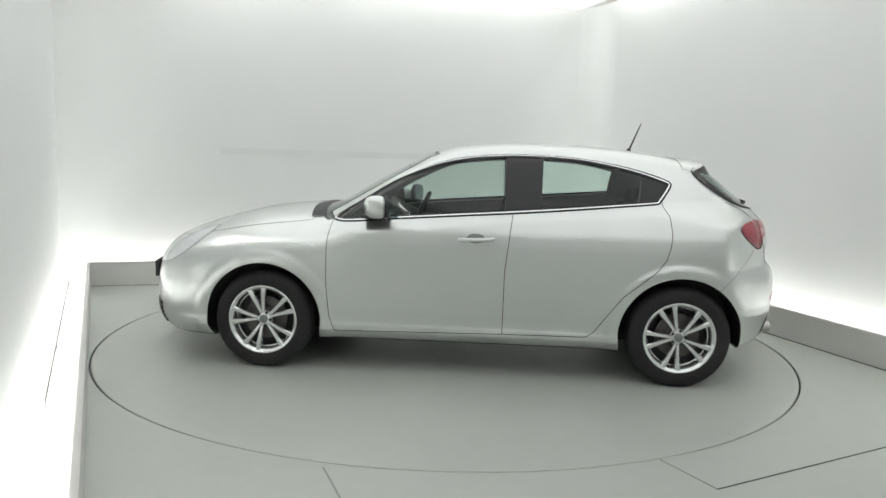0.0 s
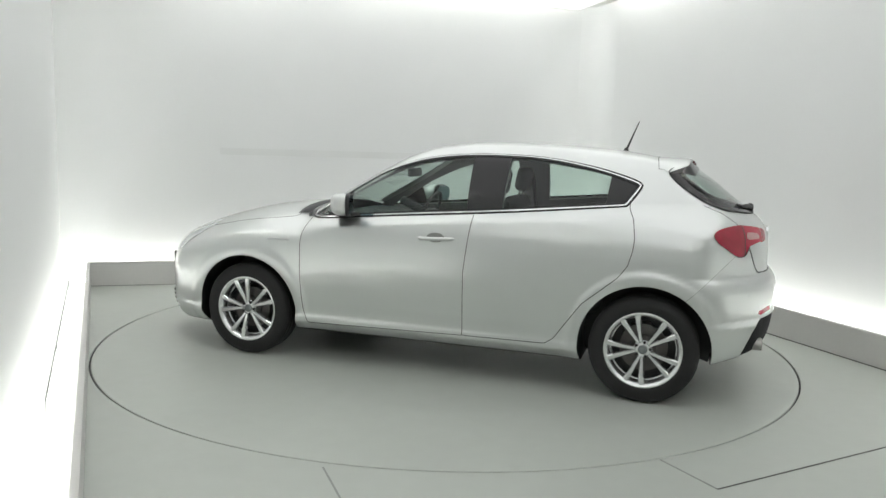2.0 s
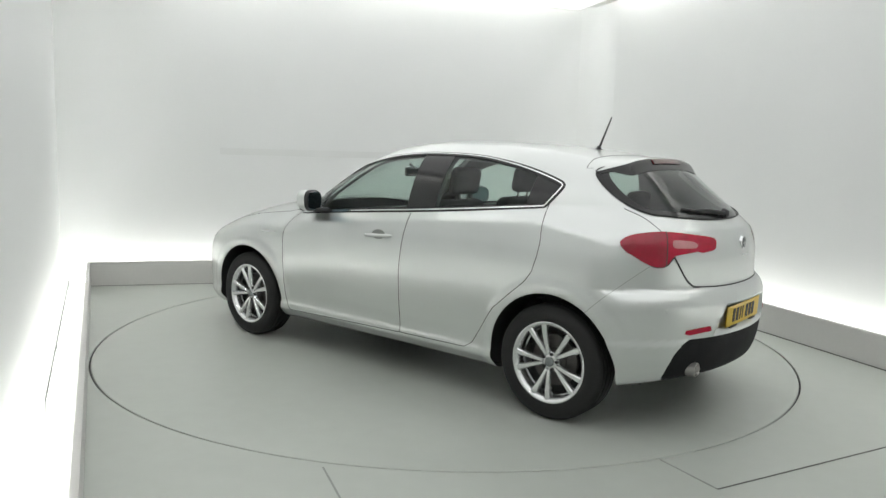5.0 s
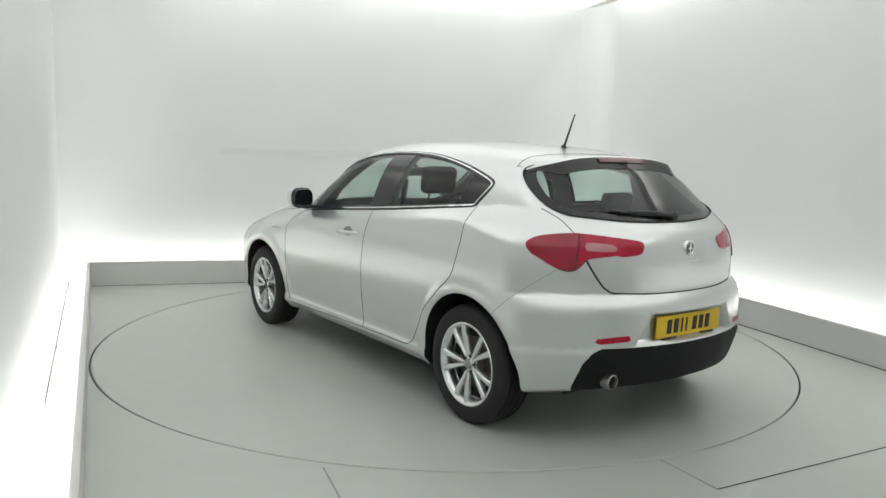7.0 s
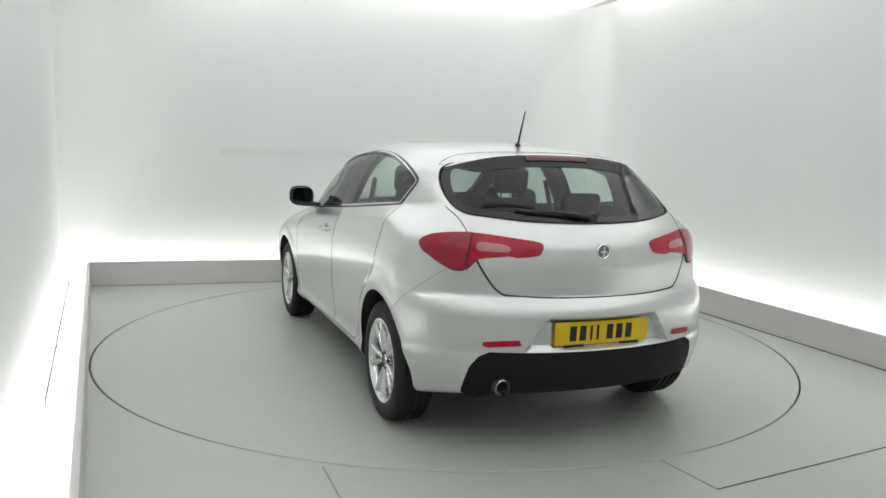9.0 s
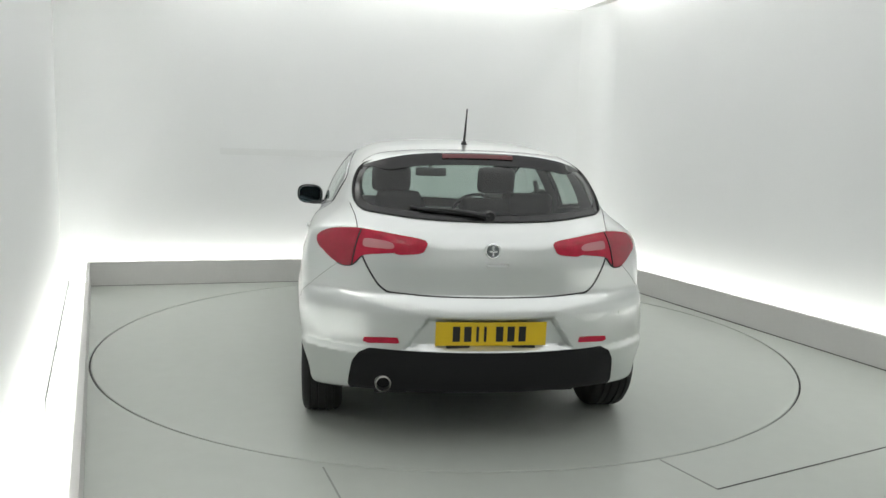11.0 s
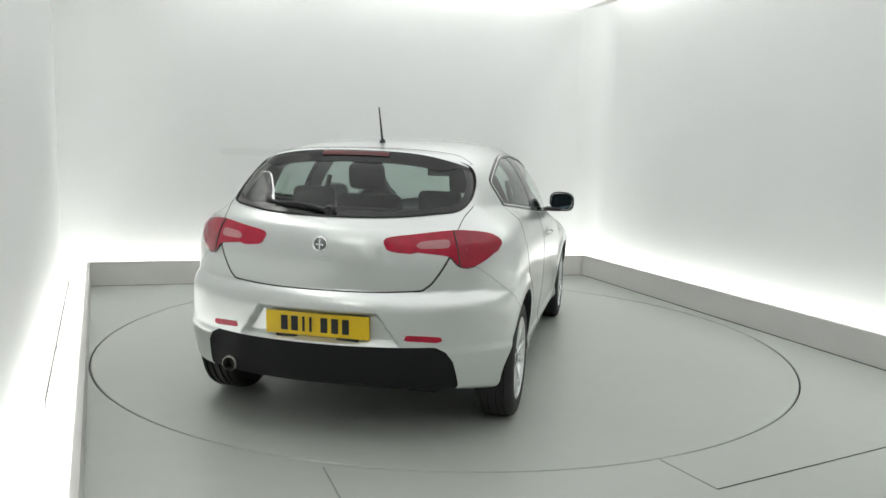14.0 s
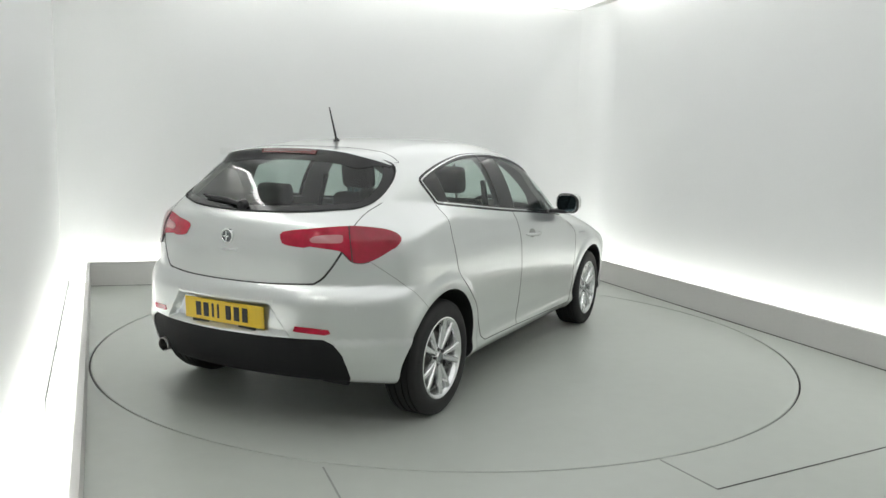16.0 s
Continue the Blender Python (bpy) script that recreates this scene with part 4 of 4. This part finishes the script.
def build_sides(car, doors):
    for s, tag in ((1, "L"), (-1, "R")):
        # pull handle: a bowed bar over a flat patch greyed for the cup's shade
        bm = bmesh.new()
        pts = [(0.075 - 0.23 * t, s * (skin_y(0.075 - 0.23 * t, 0.887, s) + 0.004 + 0.034 * math.sin(math.pi * t) ** 0.5), 0.881 + 0.008 * t) for t in np.linspace(0, 1, 12)]
        tube(bm, pts, [0.006] + [0.0125] * 10 + [0.006], 10)
        handle = part("door_handle", bm, PAINT, doors["f" + tag], "silver pull handle")
        bm = bmesh.new()
        cup = [(-0.035 + 0.058 * math.cos(a), 0.890 + 0.030 * math.sin(a)) for a in np.linspace(0, 2 * math.pi, 25)[:-1]]
        bm.faces.new([bm.verts.new((x, s * (skin_y(x, z, s) + 0.002), z)) for x, z in cup])
        part("cup_shade", bm, PALE_GAP_AND_SHADE, handle, "flat grey patch painted as shade in the handle cup")
        # mirror
        bm = bmesh.new()
        bmesh.ops.create_uvsphere(bm, u_segments=28, v_segments=16, radius=1.0)
        for v in bm.verts:
            c = v.co.copy()
            c = Vector([math.copysign(abs(k) ** 0.72, k) for k in c])
            back = -0.05 if c.x < 0 else 0.085
            v.co = Vector((0.575 + abs(c.x) * back, s * (0.930 + 0.094 * c.y), 1.068 + 0.072 * c.z + 0.006 * c.y))
        sweep(bm)
        mirror = part("door_mirror", bm, PAINT, doors["f" + tag], "silver door mirror housing", angle=70)
        bm = bmesh.new()
        rim_rows = []
        for x, k in ((0.546, 1.012), (0.538, 1.012), (0.522, 0.95), (0.5195, 0.86)):
            rim_rows.append([bm.verts.new((x, s * (0.930 + 0.0945 * k * math.copysign(abs(math.cos(a)) ** 0.72, math.cos(a))), 1.068 + 0.0725 * k * math.copysign(abs(math.sin(a)) ** 0.72, math.sin(a)) + 0.006 * math.cos(a) * s)) for a in np.linspace(0, 2 * math.pi, 41)[:-1]])
        for p, q in zip(rim_rows, rim_rows[1:]):
            for i in range(40):
                bm.faces.new((p[i], p[(i + 1) % 40], q[(i + 1) % 40], q[i]))
        sweep(bm)
        part("mirror_rim", bm, BLACK, mirror, "black mirror rim", angle=70)
        bm = bmesh.new()
        ring = [bm.verts.new((0.5150, s * (0.930 + 0.079 * math.copysign(abs(math.cos(a)) ** 0.6, math.cos(a))), 1.068 + 0.060 * math.copysign(abs(math.sin(a)) ** 0.6, math.sin(a)))) for a in np.linspace(0, 2 * math.pi, 33)[:-1]]
        low = [bm.verts.new((0.53, v.co.y, v.co.z)) for v in ring]
        bm.faces.new(ring)
        for i in range(32):
            bm.faces.new((ring[i], low[i], low[(i + 1) % 32], ring[(i + 1) % 32]))
        sweep(bm)
        part("mirror_glass", bm, MIRRORGLASS, mirror, "dark reflecting mirror glass")
        bm = bmesh.new()
        box(bm, 0.515, 0.795, 0.992, 0.68, 0.93, 1.018, 0.01, 2)
        if s < 0:
            bmesh.ops.scale(bm, vec=(1, -1, 1), verts=bm.verts)
        part("mirror_foot", bm, BLACK, mirror, "black mirror foot")
        # black sail panel ahead of the window
        bm = bmesh.new()
        sail = [(0.86, 0.968), (0.62, 0.985), (0.62, 1.145), (0.75, 1.065)]
        front = [bm.verts.new((x, s * (skin_y(x, z, s) + 0.004), z)) for x, z in sail]
        rear = [bm.verts.new((x, s * (skin_y(x, z, s) - 0.012), z)) for x, z in sail]
        bm.faces.new(front), bm.faces.new(rear[::-1])
        for i in range(4):
            bm.faces.new((front[i], rear[i], rear[(i + 1) % 4], front[(i + 1) % 4]))
        part("sail_panel", bm, GLOSSBLACK, doors["f" + tag], "black sail panel by the mirror", smooth=False)
        # small bright bar on the wing
        bm = bmesh.new()
        pad = [(1.150, 0.806), (0.985, 0.811), (0.985, 0.817), (1.150, 0.812)]
        bm.faces.new([bm.verts.new((x, s * (skin_y(x, z, s) + 0.003), z)) for x, z in pad])
        part("wing_lettering_bar", bm, CHROME, car, "small bright lettering bar on the wing")
    # black cowl under the windscreen, and the front plate's dark edge
    bm = bmesh.new()
    rows = []
    for y in np.linspace(-0.62, 0.62, 25):
        xs = 1.065 - 0.17 * y * y
        rows.append([bm.verts.new((x, y, skin_z(x, y) + h)) for x, h in ((xs + 0.075, -0.002), (xs + 0.05, 0.006), (xs, 0.005), (xs - 0.03, -0.001))])
    for p, q in zip(rows, rows[1:]):
        for k in range(3):
            bm.faces.new((p[k], p[k + 1], q[k + 1], q[k]))
    part("cowl_grille", bm, BLACK, car, "black cowl under the windscreen")
    bm = bmesh.new()
    box(bm, 2.268, 0.06, 0.50, 2.292, 0.50, 0.61, 0.004)
    bmesh.ops.rotate(bm, verts=bm.verts, cent=(2.25, 0.1, 0.5), matrix=Matrix.Rotation(radians(12), 3, "Z"))
    part("front_plate", bm, BLACK, car, "dark holder of the front plate")
    bm = bmesh.new()
    for k in range(5):
        z = 0.22 + 0.03 * k
        tube(bm, [(front_line(z) - 0.32 * y * y - 0.34 * y ** 4 + 0.004, y, z) for y in np.linspace(-0.62, 0.62, 15)], 0.010, 6)
    part("front_grille", bm, BLACK, car, "black lower front grille")


def cushion(bm, size, m, bevel=0.05):
    x, y, z = size
    box(bm, -x / 2, -y / 2, -z / 2, x / 2, y / 2, z / 2, bevel, 3, m)


def build_cabin(car):
    for y in (0.36, -0.36):
        bm = bmesh.new()
        cushion(bm, (0.50, 0.50, 0.16), pose(0.13, y, 0.52, 0, -8, 0), 0.06)
        seat = part("front_seat", bm, CLOTH, car, "dark cloth front seat")
        bm = bmesh.new()
        cushion(bm, (0.13, 0.48, 0.60), pose(-0.20, y, 0.82, 0, -16, 0), 0.055)
        part("backrest", bm, CLOTH, seat)
        bm = bmesh.new()
        cushion(bm, (0.09, 0.26, 0.18), pose(-0.315, y, 1.235, 0, -10, 0), 0.04)
        part("headrest", bm, CLOTH, seat)
        for dy in (-0.06, 0.06):
            bm = bmesh.new()
            tube(bm, [(-0.275, y + dy, 1.06), (-0.305, y + dy, 1.18)], 0.007, 8)
            part("headrest_post", bm, STEEL, seat)
    bm = bmesh.new()
    cushion(bm, (0.48, 1.26, 0.16), pose(-0.80, 0, 0.55, 0, -8, 0), 0.06)
    bench = part("rear_seat", bm, CLOTH, car, "dark cloth rear bench")
    bm = bmesh.new()
    cushion(bm, (0.14, 1.22, 0.52), pose(-1.09, 0, 0.83, 0, -20, 0), 0.055)
    part("backrest", bm, CLOTH, bench)
    for y in (0.38, -0.38):
        bm = bmesh.new()
        cushion(bm, (0.08, 0.25, 0.13), pose(-1.19, y, 1.135, 0, -12, 0), 0.035)
        part("headrest", bm, CLOTH, bench)
    bm = bmesh.new()
    box(bm, -1.80, -0.60, 0.985, -1.22, 0.60, 1.005, 0.006)
    part("parcel_shelf", bm, TRIM, car, "dark parcel shelf")
    bm = bmesh.new()
    box(bm, 0.62, -0.70, 0.62, 1.05, 0.70, 0.955, 0.05, 3)
    part("dashboard", bm, TRIM, car, "dark dashboard")
    bm = bmesh.new()
    box(bm, -1.62, -0.50, 0.30, 1.15, 0.50, 0.36, 0.01)
    part("cabin_floor", bm, TRIM, car, "dark cabin floor")
    bm = bmesh.new()
    wheel_m = pose(0.45, -0.36, 0.93, 0, -24, 0)
    ring = [wheel_m @ Vector((0, 0.185 * math.cos(a), 0.185 * math.sin(a))) for a in np.linspace(0, 2 * math.pi, 37)]
    tube(bm, ring, 0.014, 8)
    box(bm, -0.01, -0.17, -0.03, 0.03, 0.17, 0.03, 0.008, 2, wheel_m)
    box(bm, -0.01, -0.03, -0.17, 0.03, 0.03, 0.0, 0.008, 2, wheel_m)
    tube(bm, [wheel_m @ Vector((0, 0, 0)), wheel_m @ Vector((0.25, 0, 0))], 0.035, 10)
    part("steering_wheel", bm, TRIM, car, "dark steering wheel")
    bm = bmesh.new()
    cushion(bm, (0.03, 0.24, 0.065), pose(0.44, 0, 1.265, 0, 8, 0), 0.014)
    tube(bm, [(0.45, 0, 1.28), (0.50, 0, 1.32)], 0.012, 8)
    part("rear_view_mirror", bm, TRIM, car, "dark rear-view mirror")
    # sun-dark belts on the pillars
    for s in (1, -1):
        bm = bmesh.new()
        tube(bm, [(-0.33, s * 0.63, 1.24), (-0.36, s * 0.70, 0.9), (-0.34, s * 0.72, 0.6)], 0.018, 6)
        part("seat_belt", bm, TRIM, car, "dark seat belt")


def build_wheel(car):
    """Wheel about its own y axis; the outer face looks to +y, at 0.10."""
    w = new("wheel")
    w.parent = car
    w["label"] = "silver five-spoke alloy wheel with black tyre"
    # tyre: shoulders, sidewalls and tread with four grooves
    prof = [(0.205, 0.088), (0.222, 0.098), (0.245, 0.104), (0.270, 0.104), (0.293, 0.098), (0.308, 0.086), (0.3135, 0.070)]
    tread = []
    for y in (0.058, 0.022, -0.022, -0.058):
        tread += [(0.3155, y + 0.006), (0.308, y + 0.004), (0.308, y - 0.004), (0.3155, y - 0.006)]
    prof = prof + tread + [(r, -y) for r, y in prof[::-1]]
    bm = bmesh.new()
    lathe(bm, prof, 72)
    tyre = part("tyre", bm, RUBBER, w, "black road tyre", angle=50)
    bm = bmesh.new()
    lathe(bm, [(0.190, 0.030), (0.191, 0.066), (0.198, 0.084), (0.207, 0.095), (0.216, 0.100), (0.223, 0.098), (0.223, 0.088), (0.21, 0.05), (0.205, -0.09), (0.185, -0.09), (0.184, 0.03), (0.190, 0.030)], 72)
    rim = part("rim", bm, ALLOY, w, "silver rim flange")
    # five pairs of spokes that part towards the flange
    for k in range(5):
        for s in (-1, 1):
            bm = bmesh.new()
            rows = []
            for t in np.linspace(0, 1, 7):
                r = 0.045 + 0.162 * t
                half = 0.0100 + 0.0070 * t
                ang = s * (0.0075 + 0.034 * t + 0.006 * t * t) / r
                y = 0.078 + 0.016 * math.sin(t * 1.7)
                c = Vector((math.sin(ang), 0, math.cos(ang)))
                e = Vector((math.cos(ang), 0, -math.sin(ang)))
                p = c * r
                rows.append([bm.verts.new(p + e * a * half + Vector((0, y + b, 0))) for a, b in ((-1.1, -0.030), (-1.0, -0.006), (-0.6, 0.0), (0.6, 0.0), (1.0, -0.006), (1.1, -0.030))])
            for p, q in zip(rows, rows[1:]):
                for j in range(5):
                    bm.faces.new((p[j], p[j + 1], q[j + 1], q[j]))
            bm.faces.new(rows[0]), bm.faces.new(rows[-1][::-1])
            bmesh.ops.rotate(bm, verts=bm.verts, cent=(0, 0, 0), matrix=Matrix.Rotation(radians(72 * k), 3, "Y"))
            part("spoke", bm, ALLOY, rim)
    bm = bmesh.new()
    lathe(bm, [(0.0, 0.080), (0.024, 0.080), (0.027, 0.074), (0.031, 0.074), (0.046, 0.070), (0.054, 0.062), (0.056, 0.03)], 40)
    part("hub", bm, ALLOY, rim)
    bm = bmesh.new()
    lathe(bm, [(0.0, 0.087), (0.020, 0.086), (0.026, 0.081)], 28)
    part("hub_cap", bm, BADGE, rim, "grey hub cap")
    # bolts coloured black for the shade in their holes
    for k in range(5):
        bm = bmesh.new()
        lathe(bm, [(0.0, 0.084), (0.0085, 0.084), (0.0105, 0.07)], 10)
        a = 2 * math.pi * (k + 0.5) / 5
        bmesh.ops.translate(bm, verts=bm.verts, vec=(0.043 * math.sin(a), -0.006, 0.043 * math.cos(a)))
        part("wheel_bolt", bm, BLACK, rim)
    bm = bmesh.new()
    lathe(bm, [(0.05, 0.03), (0.075, 0.03), (0.078, 0.022), (0.138, 0.022), (0.138, 0.0), (0.05, 0.0)], 48)
    disc = part("brake_disc", bm, STEEL, w, "steel brake disc")
    bm = bmesh.new()
    lathe(bm, [(0.085, 0.034), (0.145, 0.034), (0.150, 0.02), (0.150, -0.02)], 14, a0=radians(60), a1=radians(130))
    part("caliper", bm, STEEL, disc)
    bm = bmesh.new()
    lathe(bm, [(0.0, -0.03), (0.19, -0.03)], 40)
    part("backing_plate", bm, BLACK, disc, "dark backing plate")
    return w


build_booth()
table = build_turntable()
car = build_car()


# ---- what moves ----
def motions():
    car_rows, table_rows = [], []
    for k in range(33):
        t = 0.5 * k
        a = YAW0 + RATE * t + RATE2 * t * t
        at = Matrix.Rotation(radians(a), 3, "Z") @ Vector((*CAR_AT, 0))
        car_rows.append((t, pose(at.x, at.y, 0, 0, 0, a)))
        table_rows.append((t, pose(TX, TY, 0, 0, 0, a)))
    walk(car, car_rows)
    walk(table, table_rows)


motions()
